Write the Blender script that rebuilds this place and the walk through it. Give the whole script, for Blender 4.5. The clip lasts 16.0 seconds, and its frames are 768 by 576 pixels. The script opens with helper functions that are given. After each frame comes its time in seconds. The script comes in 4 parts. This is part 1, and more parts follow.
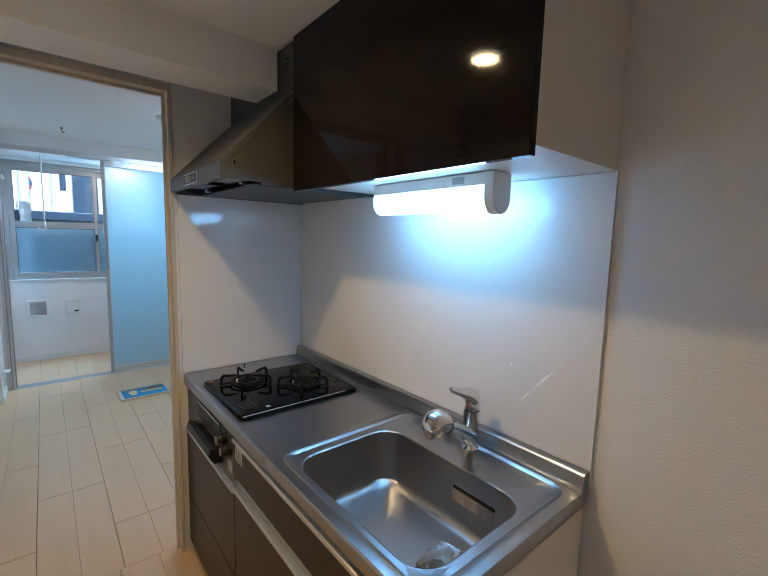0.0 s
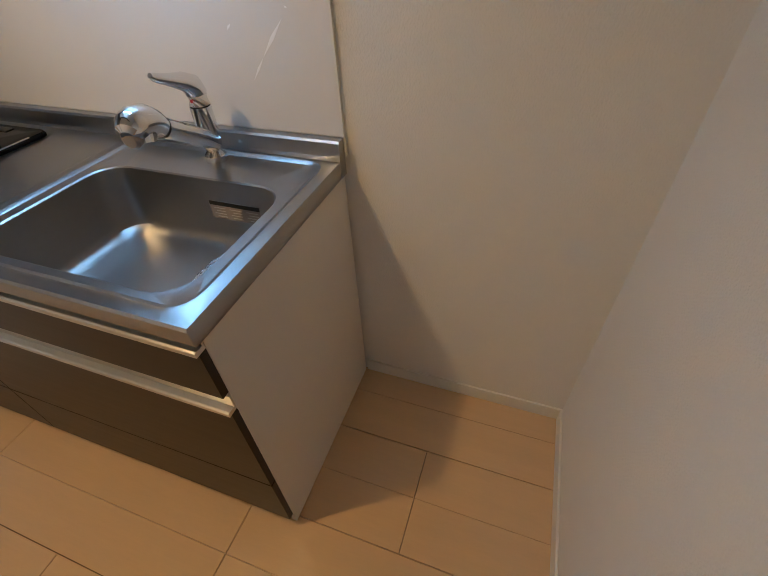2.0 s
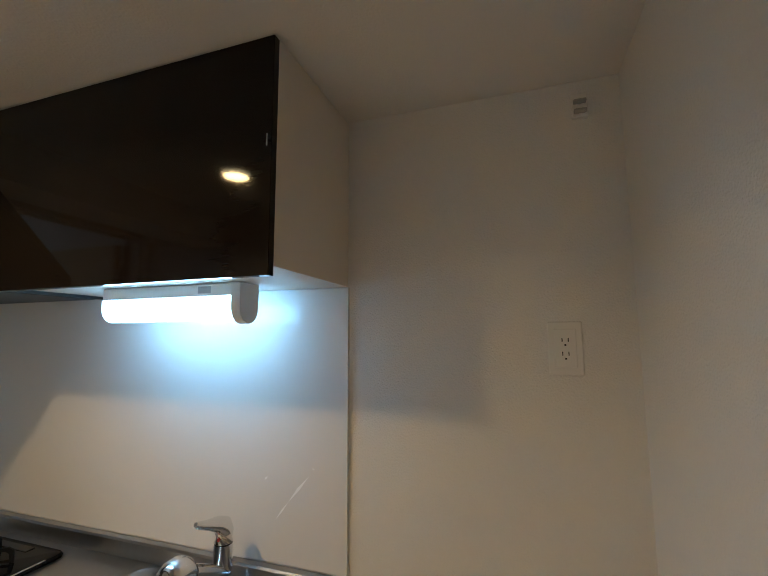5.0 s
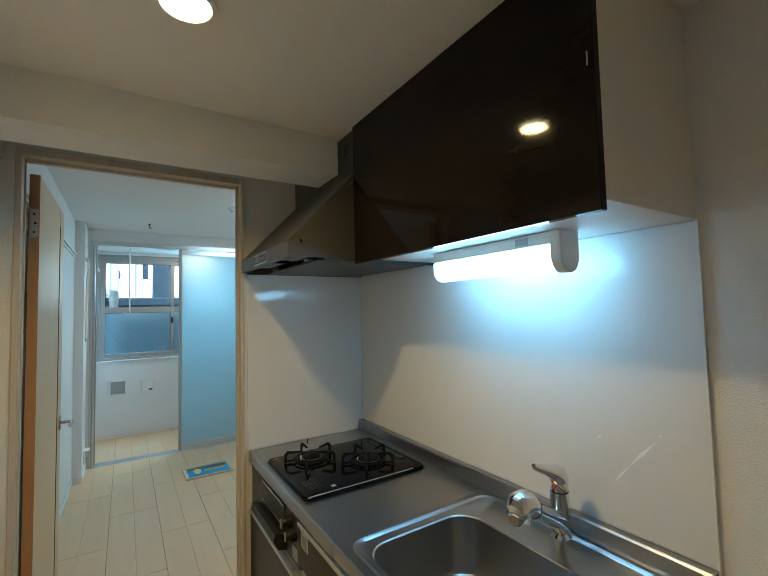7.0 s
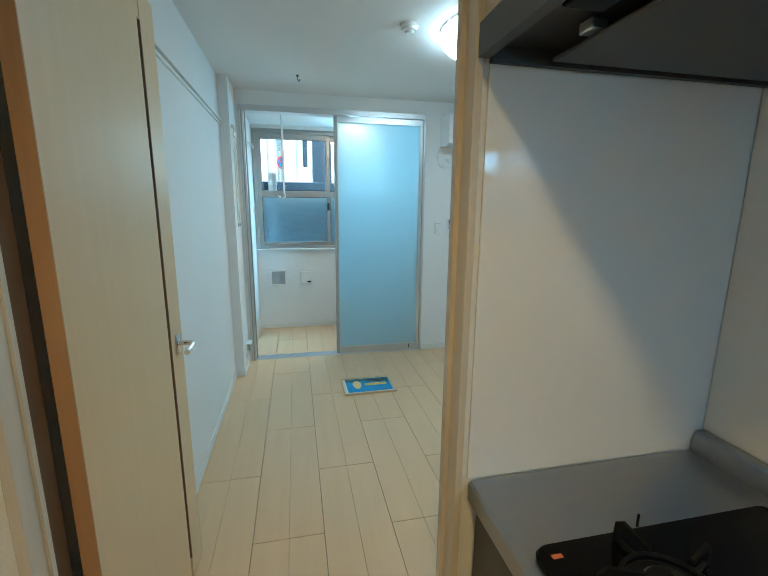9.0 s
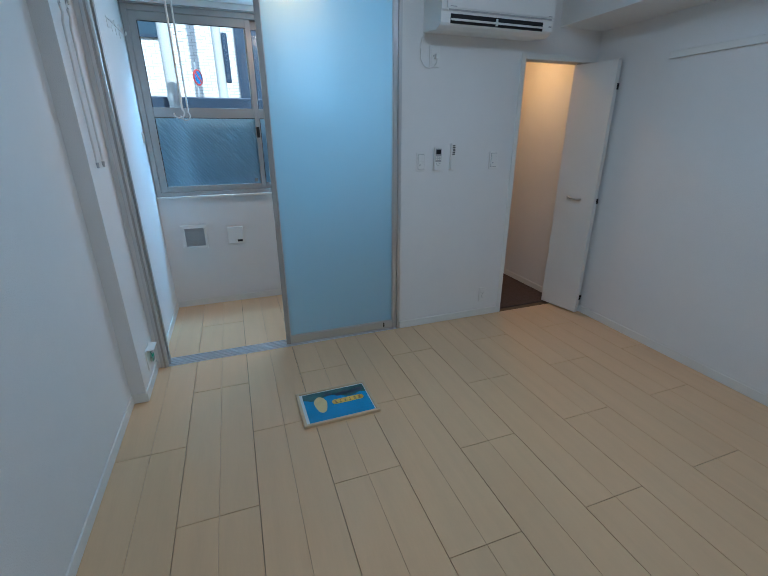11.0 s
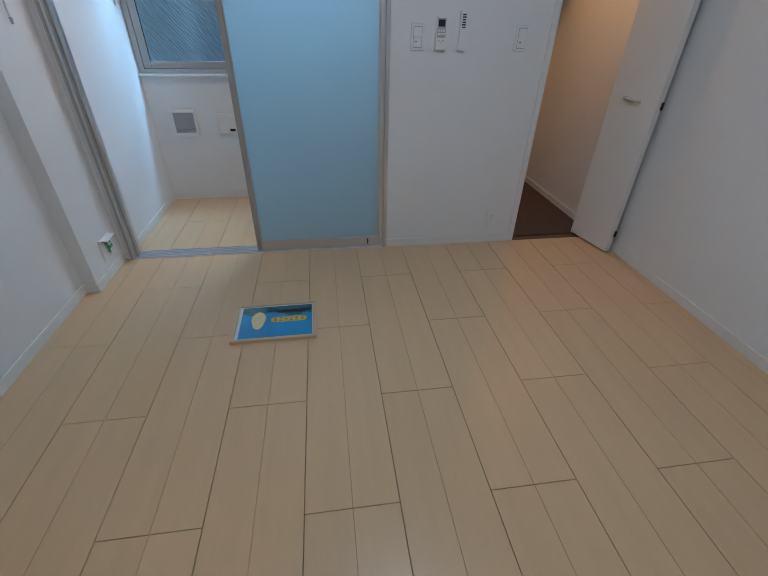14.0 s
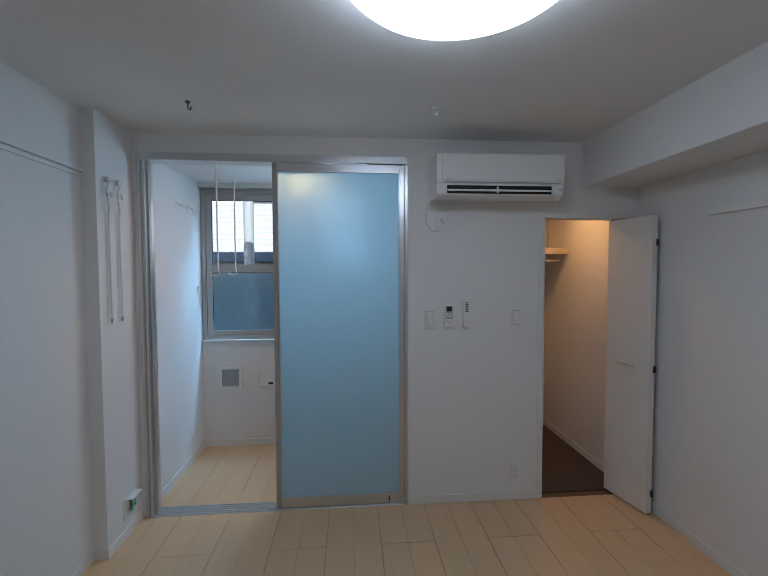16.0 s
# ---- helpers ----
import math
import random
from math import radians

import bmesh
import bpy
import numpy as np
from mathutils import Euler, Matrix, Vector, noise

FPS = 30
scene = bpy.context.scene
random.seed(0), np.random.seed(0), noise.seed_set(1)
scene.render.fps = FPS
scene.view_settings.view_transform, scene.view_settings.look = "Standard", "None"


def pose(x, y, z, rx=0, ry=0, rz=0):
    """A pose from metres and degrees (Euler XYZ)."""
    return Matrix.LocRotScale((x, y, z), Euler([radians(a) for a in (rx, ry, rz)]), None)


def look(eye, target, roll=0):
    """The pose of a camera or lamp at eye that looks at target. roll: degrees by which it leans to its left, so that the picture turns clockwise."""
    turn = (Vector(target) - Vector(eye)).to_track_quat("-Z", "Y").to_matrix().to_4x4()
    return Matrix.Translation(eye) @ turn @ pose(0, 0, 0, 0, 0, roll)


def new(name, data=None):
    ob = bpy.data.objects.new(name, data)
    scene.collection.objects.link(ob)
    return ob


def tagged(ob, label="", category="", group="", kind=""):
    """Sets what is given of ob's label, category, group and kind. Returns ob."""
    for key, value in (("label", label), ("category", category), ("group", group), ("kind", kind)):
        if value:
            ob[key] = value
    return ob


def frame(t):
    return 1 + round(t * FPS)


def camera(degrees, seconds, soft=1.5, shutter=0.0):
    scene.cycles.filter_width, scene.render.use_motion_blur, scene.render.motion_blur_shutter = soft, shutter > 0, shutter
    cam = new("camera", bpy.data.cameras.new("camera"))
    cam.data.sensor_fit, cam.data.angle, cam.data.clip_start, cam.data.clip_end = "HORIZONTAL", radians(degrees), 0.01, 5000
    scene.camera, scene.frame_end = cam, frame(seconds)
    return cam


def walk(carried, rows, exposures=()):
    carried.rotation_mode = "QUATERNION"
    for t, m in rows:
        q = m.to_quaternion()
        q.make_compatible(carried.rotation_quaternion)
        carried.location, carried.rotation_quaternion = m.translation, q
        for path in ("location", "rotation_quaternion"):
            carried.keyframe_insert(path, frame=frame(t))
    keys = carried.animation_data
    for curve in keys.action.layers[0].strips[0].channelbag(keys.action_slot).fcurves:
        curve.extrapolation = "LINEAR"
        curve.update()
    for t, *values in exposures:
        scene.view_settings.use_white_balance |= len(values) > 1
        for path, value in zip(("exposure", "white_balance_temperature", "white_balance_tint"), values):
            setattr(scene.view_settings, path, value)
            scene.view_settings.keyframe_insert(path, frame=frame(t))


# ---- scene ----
cam = camera(86.7, 16.0, soft=0.85)
METRES, EYE, TILT, LEAN, TURN = 4.2, 1.475, 0.0, 0.0, -39.9
ROWS = [
    (0.0, 0.0, 0.0, 0.0, 0.18, -6.79, -1.51),
    (0.5, 0.0208, 0.0141, -0.0152, -8.73, -17.83, 0.94),
    (1.0, 0.0303, 0.0259, -0.0333, -18.79, -29.78, 2.34),
    (1.5, 0.034, 0.0268, -0.0452, -26.1, -37.64, 2.8),
    (2.0, 0.0341, 0.0257, -0.0446, -30.98, -42.63, 2.18),
    (2.5, 0.0334, 0.0256, -0.0435, -34.4, -44.32, 1.23),
    (3.0, 0.0294, 0.0203, -0.0312, -36.2, -36.67, 0.35),
    (3.5, 0.0231, 0.0089, -0.0095, -36.94, -21.27, 0.29),
    (4.0, 0.0101, -0.003, 0.0041, -37.88, -3.58, -0.18),
    (6.5, 0.0046, -0.0125, 0.0041, -8.54, 8.01, 0.58),
    (7.0, -0.0077, 0.0022, -0.0018, 7.51, 3.05, 1.37),
    (7.5, -0.0435, 0.047, -0.0045, 17.05, -1.48, 1.37),
    (8.0, -0.0754, 0.1085, -0.0111, 22.27, -4.71, 0.64),
    (8.5, -0.1147, 0.1876, -0.0112, 26.22, -7.84, -0.07),
    (11.0, -0.3163, 0.4743, -0.0211, 20.05, -20.78, 0.2),
    (11.5, -0.314, 0.5244, -0.0355, 18.12, -23.49, 1.36),
    (12.0, -0.2836, 0.5687, -0.0429, 15.55, -27.29, -0.19),
    (12.5, -0.2438, 0.6032, -0.043, 16.34, -29.93, -0.44),
    (13.0, -0.2236, 0.6157, -0.045, 23.57, -32.64, -1.42),
    (13.5, -0.2202, 0.6121, -0.0448, 29.27, -34.36, -1.47),
    (14.0, -0.2183, 0.6092, -0.0429, 31.92, -33.75, -0.97),
    (14.5, -0.212, 0.6036, -0.025, 33.84, -25.01, -0.9),
    (15.0, -0.1979, 0.591, 0.0037, 34.84, -12.53, -0.07),
    (15.5, -0.1946, 0.5855, 0.0075, 35.21, -5.43, 0.31),
    (16.0, -0.1947, 0.5856, 0.0101, 35.24, -2.47, 0.2),
]
EXPOSURES = [(0.0, 0.87, 4850, -1), (1.5, 0.84, 5300, 4), (2.5, 0.88, 5400, 3), (3.2, 0.95, 5450, 3), (4.0, 0.58, 5450, 1), (6.5, 0.74, 5300, -11), (7.5, 0.7, 5000, -16), (8.5, 0.97, 5100, -18),
             (11.0, 0.26, 4950, -1), (12.5, 0.34, 5300, 4), (14.5, 0.26, 5500, 6), (16.0, -0.07, 5600, 7)]
EDGES = [
    (4.2, look((0.017, -0.033, 1.512), (1.971, 0.395, 1.551), 0.1)),
    (6.3, look((-0.008, -0.070, 1.499), (1.616, 1.044, 1.848), -0.6)),
    (8.7, look((0.117, 1.041, 1.409), (0.532, 2.971, 1.088), 0.2)),
    (10.8, look((0.218, 2.273, 1.400), (0.812, 4.053, 0.710), 0.6)),
]
PATH = [(t, pose(0, 0, EYE, TILT, LEAN, TURN) @ pose(METRES * x, METRES * y, METRES * z, 90 + pitch, roll, yaw)) for t, x, y, z, yaw, pitch, roll in ROWS]
walk(cam, sorted(PATH + EDGES, key=lambda row: row[0]), EXPOSURES)

# ---- light ----
world = bpy.data.worlds.new("sky")
scene.world = world
world.use_nodes = True
wn = world.node_tree
sky = wn.nodes.new("ShaderNodeTexSky")
sky.sky_type, sky.sun_disc = "NISHITA", False
sky.sun_elevation, sky.sun_rotation = radians(50), radians(200)
wn.nodes["Background"].inputs[1].default_value = 0.15
wn.links.new(sky.outputs[0], wn.nodes["Background"].inputs[0])
sun = new("sun", bpy.data.lights.new("sun", "SUN"))
sun.data.energy, sun.data.angle, sun.data.color = 5.0, radians(0.5), (1.0, 0.95, 0.88)
sun.matrix_world = look((6, -12, 20), (0, 12, 0))


def lamp(name, kind, place, target, watts, colour, **size):
    ob = new(name, bpy.data.lights.new(name, kind))
    ob.data.energy, ob.data.color = watts, colour
    for key, value in size.items():
        if key == "size":
            ob.data.size = value
        elif key == "size_y":
            ob.data.shape, ob.data.size_y = "RECTANGLE", value
        elif key == "disk":
            ob.data.shape, ob.data.size = "DISK", value
        elif key == "spread":
            ob.data.spread = radians(value)
        elif key == "cone":
            ob.data.spot_size, ob.data.spot_blend = radians(value), 0.7
        elif key == "soft":
            ob.data.shadow_soft_size = value
    ob.matrix_world = look(place, target)
    return ob


WARM, DAY = (1.0, 0.57, 0.21), (0.38, 0.70, 1.0)
lamp("kitchen_downlight_glow", "AREA", (0.085, 0.95, 2.112), (0.0851, 0.95, 0), 5.0, WARM, disk=0.09, spread=150)
lamp("closet_glow", "AREA", (2.45, 5.45, 2.1), (2.451, 5.45, 0), 4.0, (1.0, 0.47, 0.16), disk=0.09)
lamp("alcove_glow", "AREA", (0.64, 5.15, 2.235), (0.641, 5.15, 0), 3.4, (1.0, 0.44, 0.15), disk=0.09)
# added lamp hidden behind the frosted door, standing in for window daylight
lamp("window_fill_lamp", "AREA", (0.90, 5.90, 1.85), (0.55, 5.0, 1.72), 6.0, (0.55, 0.80, 1.0), size=0.42, size_y=0.62)
# added unseen lamp outside, in place of sky light on the alcove wall
lamp("sky_fill_lamp", "AREA", (1.0, 6.45, 2.75), (-0.317, 5.78, 0.85), 8.0, DAY, size=0.7, size_y=0.4, spread=60)

# ---- materials ----


def mat(name, colour, rough=0.5, metal=0.0, vary=0.06, scale=6.0, bump=0.0, bump_scale=120.0, stretch=None, per_object=0.0,
        coat=0.0, emit=None, transmission=0.0, ior=1.45, alpha=1.0, rough_vary=0.0):
    m = bpy.data.materials.new(name)
    m.use_nodes = True
    n, l = m.node_tree.nodes, m.node_tree.links
    b = n["Principled BSDF"]
    b.inputs["Roughness"].default_value, b.inputs["Metallic"].default_value = rough, metal
    b.inputs["IOR"].default_value, b.inputs["Alpha"].default_value = ior, alpha
    b.inputs["Coat Weight"].default_value, b.inputs["Coat Roughness"].default_value = coat, 0.06
    b.inputs["Transmission Weight"].default_value = transmission
    b.inputs["Base Color"].default_value = (*colour, 1)
    if emit:
        b.inputs["Emission Color"].default_value, b.inputs["Emission Strength"].default_value = (*emit[:3], 1), emit[3]
    coord = n.new("ShaderNodeTexCoord")
    mapping = n.new("ShaderNodeMapping")
    l.new(coord.outputs["Object"], mapping.inputs[0])
    if stretch:
        mapping.inputs["Scale"].default_value = stretch
    if vary:
        big, fine, ramp = n.new("ShaderNodeTexNoise"), n.new("ShaderNodeTexNoise"), n.new("ShaderNodeMix")
        big.inputs["Scale"].default_value, fine.inputs["Scale"].default_value = scale, scale * 9
        big.inputs["Detail"].default_value = 5
        for t in (big, fine):
            l.new(mapping.outputs[0], t.inputs["Vector"])
        add = n.new("ShaderNodeMath")
        add.operation = "MULTIPLY_ADD"
        l.new(fine.outputs[0], add.inputs[0])
        add.inputs[1].default_value = 0.4
        l.new(big.outputs[0], add.inputs[2])
        last = add
        if per_object:
            info, more = n.new("ShaderNodeObjectInfo"), n.new("ShaderNodeMath")
            more.operation = "MULTIPLY_ADD"
            l.new(info.outputs["Random"], more.inputs[0])
            more.inputs[1].default_value = per_object
            l.new(add.outputs[0], more.inputs[2])
            last = more
            shift = n.new("ShaderNodeVectorMath")
            shift.operation = "ADD"
            l.new(coord.outputs["Object"], shift.inputs[0])
            scaled = n.new("ShaderNodeVectorMath")
            scaled.operation = "SCALE"
            scaled.inputs[0].default_value = (13, 17, 5)
            l.new(info.outputs["Random"], scaled.inputs["Scale"])
            l.new(scaled.outputs[0], shift.inputs[1])
            l.new(shift.outputs[0], mapping.inputs[0])
        ramp.data_type = "RGBA"
        ramp.clamp_factor = True
        ramp.inputs[6].default_value = (*[c * (1 - vary) for c in colour], 1)
        ramp.inputs[7].default_value = (*[min(1, c * (1 + vary)) for c in colour], 1)
        sub = n.new("ShaderNodeMapRange")
        sub.inputs[1].default_value, sub.inputs[2].default_value = 0.35, 1.05 + per_object
        l.new(last.outputs[0], sub.inputs[0])
        l.new(sub.outputs[0], ramp.inputs[0])
        l.new(ramp.outputs[2], b.inputs["Base Color"])
        if rough_vary:
            rr = n.new("ShaderNodeMapRange")
            rr.inputs[3].default_value, rr.inputs[4].default_value = rough - rough_vary, rough + rough_vary
            l.new(big.outputs[0], rr.inputs[0])
            l.new(rr.outputs[0], b.inputs["Roughness"])
    if bump:
        t, bp = n.new("ShaderNodeTexNoise"), n.new("ShaderNodeBump")
        t.inputs["Scale"].default_value, t.inputs["Detail"].default_value = bump_scale, 4
        bp.inputs["Strength"].default_value, bp.inputs["Distance"].default_value = bump, 0.003
        l.new(mapping.outputs[0], t.inputs["Vector"])
        l.new(t.outputs[0], bp.inputs["Height"])
        l.new(bp.outputs[0], b.inputs["Normal"])
    return m


M = dict(
    wall=mat("wallpaper", (0.80, 0.79, 0.77), 0.75, vary=0.025, scale=1.5, bump=0.6, bump_scale=230),
    ceiling=mat("ceiling_paper", (0.80, 0.79, 0.765), 0.8, vary=0.02, scale=1.5, bump=0.4, bump_scale=170),
    trim=mat("white_trim", (0.78, 0.77, 0.73), 0.45, vary=0.02),
    floor=mat("maple_board", (0.68, 0.475, 0.275), 0.30, vary=0.07, scale=2.2, stretch=(9, 0.8, 1), bump=0.0, bump_scale=60, per_object=0.2, rough_vary=0.04),
    seam=mat("floor_seam", (0.16, 0.10, 0.06), 0.8, vary=0.1),
    carpet=mat("brown_carpet", (0.10, 0.07, 0.06), 0.95, vary=0.25, scale=30, bump=1.0, bump_scale=400),
    jamb=mat("jamb_wood", (0.60, 0.53, 0.43), 0.45, vary=0.10, scale=3, stretch=(14, 14, 0.8), bump=0.05, bump_scale=80),
    door=mat("door_maple", (0.70, 0.52, 0.30), 0.4, vary=0.04, scale=2.4, stretch=(14, 14, 0.7), bump=0.05, bump_scale=60),
    door_edge=mat("door_edge", (0.52, 0.30, 0.14), 0.45, vary=0.10, scale=3, stretch=(14, 14, 0.7)),
    groove=mat("door_groove", (0.17, 0.10, 0.055), 0.5, vary=0.1),
    splash=mat("splash_panel", (0.78, 0.765, 0.745), 0.055, vary=0.01, scale=1.0),
    lens=mat("dull_lamp_lens", (0.27, 0.24, 0.23), 0.35, vary=0.06, scale=30),
    # near-white: the light caught by the scratches is put into the colour
    scuff=mat("scratch_glint", (0.95, 0.95, 0.95), 0.35, vary=0),
    cream=mat("cream_melamine", (0.77, 0.72, 0.64), 0.4, vary=0.02, scale=2),
    brown=mat("dark_laminate", (0.018, 0.013, 0.010), 0.34, vary=0.12, scale=4, stretch=(2, 0.6, 18), rough_vary=0.04, ior=1.36),
    black_gloss=mat("dark_gloss", (0.008, 0.006, 0.006), 0.06, vary=0.1, scale=3, stretch=(2, 0.6, 12), ior=1.28),
    steel=mat("stainless", (0.38, 0.39, 0.415), 0.30, 1.0, vary=0.04, scale=5, stretch=(1, 14, 1), bump=0.03, bump_scale=300, rough_vary=0.05),
    bowl=mat("bowl_steel", (0.38, 0.38, 0.385), 0.33, 1.0, vary=0.05, scale=8, bump=0.03, bump_scale=400, rough_vary=0.05),
    chrome=mat("chrome", (0.80, 0.80, 0.80), 0.06, 1.0, vary=0),
    hood=mat("hood_silver", (0.095, 0.093, 0.09), 0.42, 0.5, vary=0.03, scale=4),
    hood_dark=mat("hood_inside", (0.05, 0.05, 0.05), 0.5, 0.2, vary=0.1),
    alu=mat("aluminium", (0.66, 0.66, 0.66), 0.28, 0.85, vary=0.03, stretch=(1, 1, 0.2)),
    alu_bronze=mat("bronze_aluminium", (0.42, 0.41, 0.39), 0.36, 0.35, vary=0.03),
    # paler, bluer copy of the aluminium: reflected daylight put into its colour
    track=mat("daylit_track_aluminium", (0.70, 0.72, 0.75), 0.32, 0.7, vary=0.02),
    handle_alu=mat("handle_rail_aluminium", (0.66, 0.65, 0.62), 0.3, 0.9, vary=0.02),
    black=mat("black_plastic", (0.015, 0.015, 0.015), 0.4, vary=0.1),
    iron=mat("cast_iron", (0.009, 0.009, 0.009), 0.5, 0.0, vary=0.2, scale=40, bump=0.2, bump_scale=300, ior=1.2),
    glass_top=mat("black_glass_top", (0.004, 0.004, 0.005), 0.09, vary=0.0, ior=1.17),
    plastic=mat("white_plastic", (0.80, 0.79, 0.76), 0.35, vary=0.015),
    grey=mat("grey_plastic", (0.42, 0.42, 0.42), 0.5, vary=0.05),
    dark=mat("dark_slot", (0.01, 0.01, 0.012), 0.6, vary=0),
    frost=mat("frosted_glass", (0.80, 0.88, 0.92), 0.42, vary=0, transmission=0.92, ior=1.12),
    glass=mat("clear_glass", (0.95, 0.98, 0.98), 0.0, vary=0, transmission=1.0, ior=1.45),
    tube=mat("tube_cover", (0.9, 0.95, 1.0), 0.4, vary=0, emit=(0.42, 0.70, 1.0, 8.5)),
    room_lamp=mat("lamp_cover", (0.9, 0.95, 1.0), 0.4, vary=0, emit=(0.85, 0.905, 1.0, 7.8)),
    warm_disc=mat("warm_diffuser", (1.0, 0.9, 0.7), 0.4, vary=0, emit=(1.0, 0.74, 0.40, 7.0)),
    green=mat("green_label", (0.05, 0.35, 0.22), 0.5, vary=0.1),
    orange=mat("orange_label", (0.62, 0.16, 0.05), 0.5, vary=0.1),
    label=mat("silver_label", (0.55, 0.54, 0.5), 0.4, 0.3, vary=0.1, scale=60),
    picture_wood=mat("pale_frame_wood", (0.62, 0.48, 0.30), 0.4, vary=0.1, scale=4, stretch=(1, 8, 8)),
    paper_white=mat("white_paper", (0.78, 0.80, 0.80), 0.25, vary=0.02, coat=1.0),
    paper_blue=mat("blue_print", (0.03, 0.26, 0.55), 0.25, vary=0.25, scale=8, coat=1.0),
    paper_green=mat("dark_green_print", (0.05, 0.13, 0.13), 0.25, vary=0.35, scale=40, coat=1.0),
    paper_yellow=mat("yellow_print", (0.75, 0.55, 0.10), 0.25, vary=0.05, coat=0.6),
    paper_cream=mat("pale_yellow_print", (0.75, 0.62, 0.30), 0.25, vary=0.1, scale=30, coat=1.0),
    ink=mat("brown_ink", (0.10, 0.06, 0.02), 0.3, vary=0.05, coat=0.6),
    screen=mat("grey_screen", (0.10, 0.11, 0.11), 0.2, vary=0),
    film=mat("clear_film", (0.95, 0.95, 0.95), 0.12, vary=0, transmission=0.95, ior=1.3, bump=0.6, bump_scale=40),
    brick=mat("white_brick", (0.88, 0.87, 0.84), 0.8, vary=0.05, scale=2, per_object=0.3),
    mortar=mat("grey_mortar", (0.52, 0.50, 0.47), 0.9, vary=0.1),
    concrete=mat("grey_concrete", (0.30, 0.30, 0.29), 0.85, vary=0.12, scale=2, bump=0.3, bump_scale=30),
    asphalt=mat("asphalt", (0.05, 0.05, 0.052), 0.9, vary=0.2, scale=12, bump=0.5, bump_scale=200),
    pipe=mat("pale_pipe", (0.60, 0.60, 0.57), 0.5, vary=0.05, scale=3),
    far_frame=mat("dark_window_frame", (0.035, 0.055, 0.09), 0.4, 0.3, vary=0.1),
    far_glass=mat("dark_window_glass", (0.04, 0.07, 0.10), 0.1, vary=0.1),
    sign_red=mat("sign_red", (0.55, 0.05, 0.05), 0.4, vary=0.05),
    sign_blue=mat("sign_blue", (0.03, 0.20, 0.5), 0.4, vary=0.05),
)

fr = M["frost"].node_tree
through_light, blend = fr.nodes.new("ShaderNodeBsdfTranslucent"), fr.nodes.new("ShaderNodeMixShader")
through_light.inputs[0].default_value = (0.58, 0.74, 0.81, 1)
blend.inputs[0].default_value = 0.62
fb = fr.nodes["Principled BSDF"]
fb.inputs["Transmission Weight"].default_value, fb.inputs["Roughness"].default_value = 0.35, 0.5
fb.inputs["Base Color"].default_value = (0.60, 0.68, 0.72, 1)
fr.links.new(fb.outputs[0], blend.inputs[1])
fr.links.new(through_light.outputs[0], blend.inputs[2])
fr.links.new(blend.outputs[0], fr.nodes["Material Output"].inputs[0])

# wired obscure glass: fine diagonal ribs
wired = mat("wired_obscure_glass", (0.48, 0.68, 0.80), 0.32, vary=0, transmission=0.9, ior=1.25)
wt, wl = wired.node_tree.nodes, wired.node_tree.links
wave, wbump, wmap, wco = wt.new("ShaderNodeTexWave"), wt.new("ShaderNodeBump"), wt.new("ShaderNodeMapping"), wt.new("ShaderNodeTexCoord")
wmap.inputs["Rotation"].default_value = (0, radians(40), 0)
wave.inputs["Scale"].default_value = 18
wbump.inputs["Strength"].default_value, wbump.inputs["Distance"].default_value = 0.7, 0.004
wl.new(wco.outputs["Object"], wmap.inputs[0])
wl.new(wmap.outputs[0], wave.inputs["Vector"])
wl.new(wave.outputs["Fac"], wbump.inputs["Height"])
wl.new(wbump.outputs[0], wt["Principled BSDF"].inputs["Normal"])
M["wired"] = wired

# ---- builders ----


def mesh_of(bm, material, smooth=False):
    data = bpy.data.meshes.new("mesh")
    bmesh.ops.recalc_face_normals(bm, faces=bm.faces)
    if smooth:
        for f in bm.faces:
            f.smooth = True
        for e in bm.edges:
            if len(e.link_faces) == 2 and e.calc_face_angle(0) > radians(31):
                e.smooth = False
    bm.to_mesh(data)
    bm.free()
    data.materials.append(M[material] if isinstance(material, str) else material)
    return data


def boxes(*spans, bevel=0.0, bm=None):
    """Boxes from (x0, x1, y0, y1, z0, z1), in one bmesh."""
    bm = bm or bmesh.new()
    for x0, x1, y0, y1, z0, z1 in spans:
        made = bmesh.ops.create_cube(bm, size=1, matrix=Matrix.LocRotScale(((x0 + x1) / 2, (y0 + y1) / 2, (z0 + z1) / 2), None, (abs(x1 - x0), abs(y1 - y0), abs(z1 - z0))))
        if bevel:
            edges = list({e for v in made["verts"] for e in v.link_edges})
            bmesh.ops.bevel(bm, geom=edges, offset=bevel, segments=2, affect="EDGES", profile=0.5)
    return bm


def rod(bm, a, b, r0, r1=None, n=16, caps=True):
    a, b = Vector(a), Vector(b)
    r1 = r0 if r1 is None else r1
    q = (b - a).to_track_quat("Z", "Y").to_matrix().to_4x4()
    bmesh.ops.create_cone(bm, cap_ends=caps, segments=n, radius1=r0, radius2=r1, depth=(b - a).length, matrix=Matrix.Translation((a + b) / 2) @ q)
    return bm


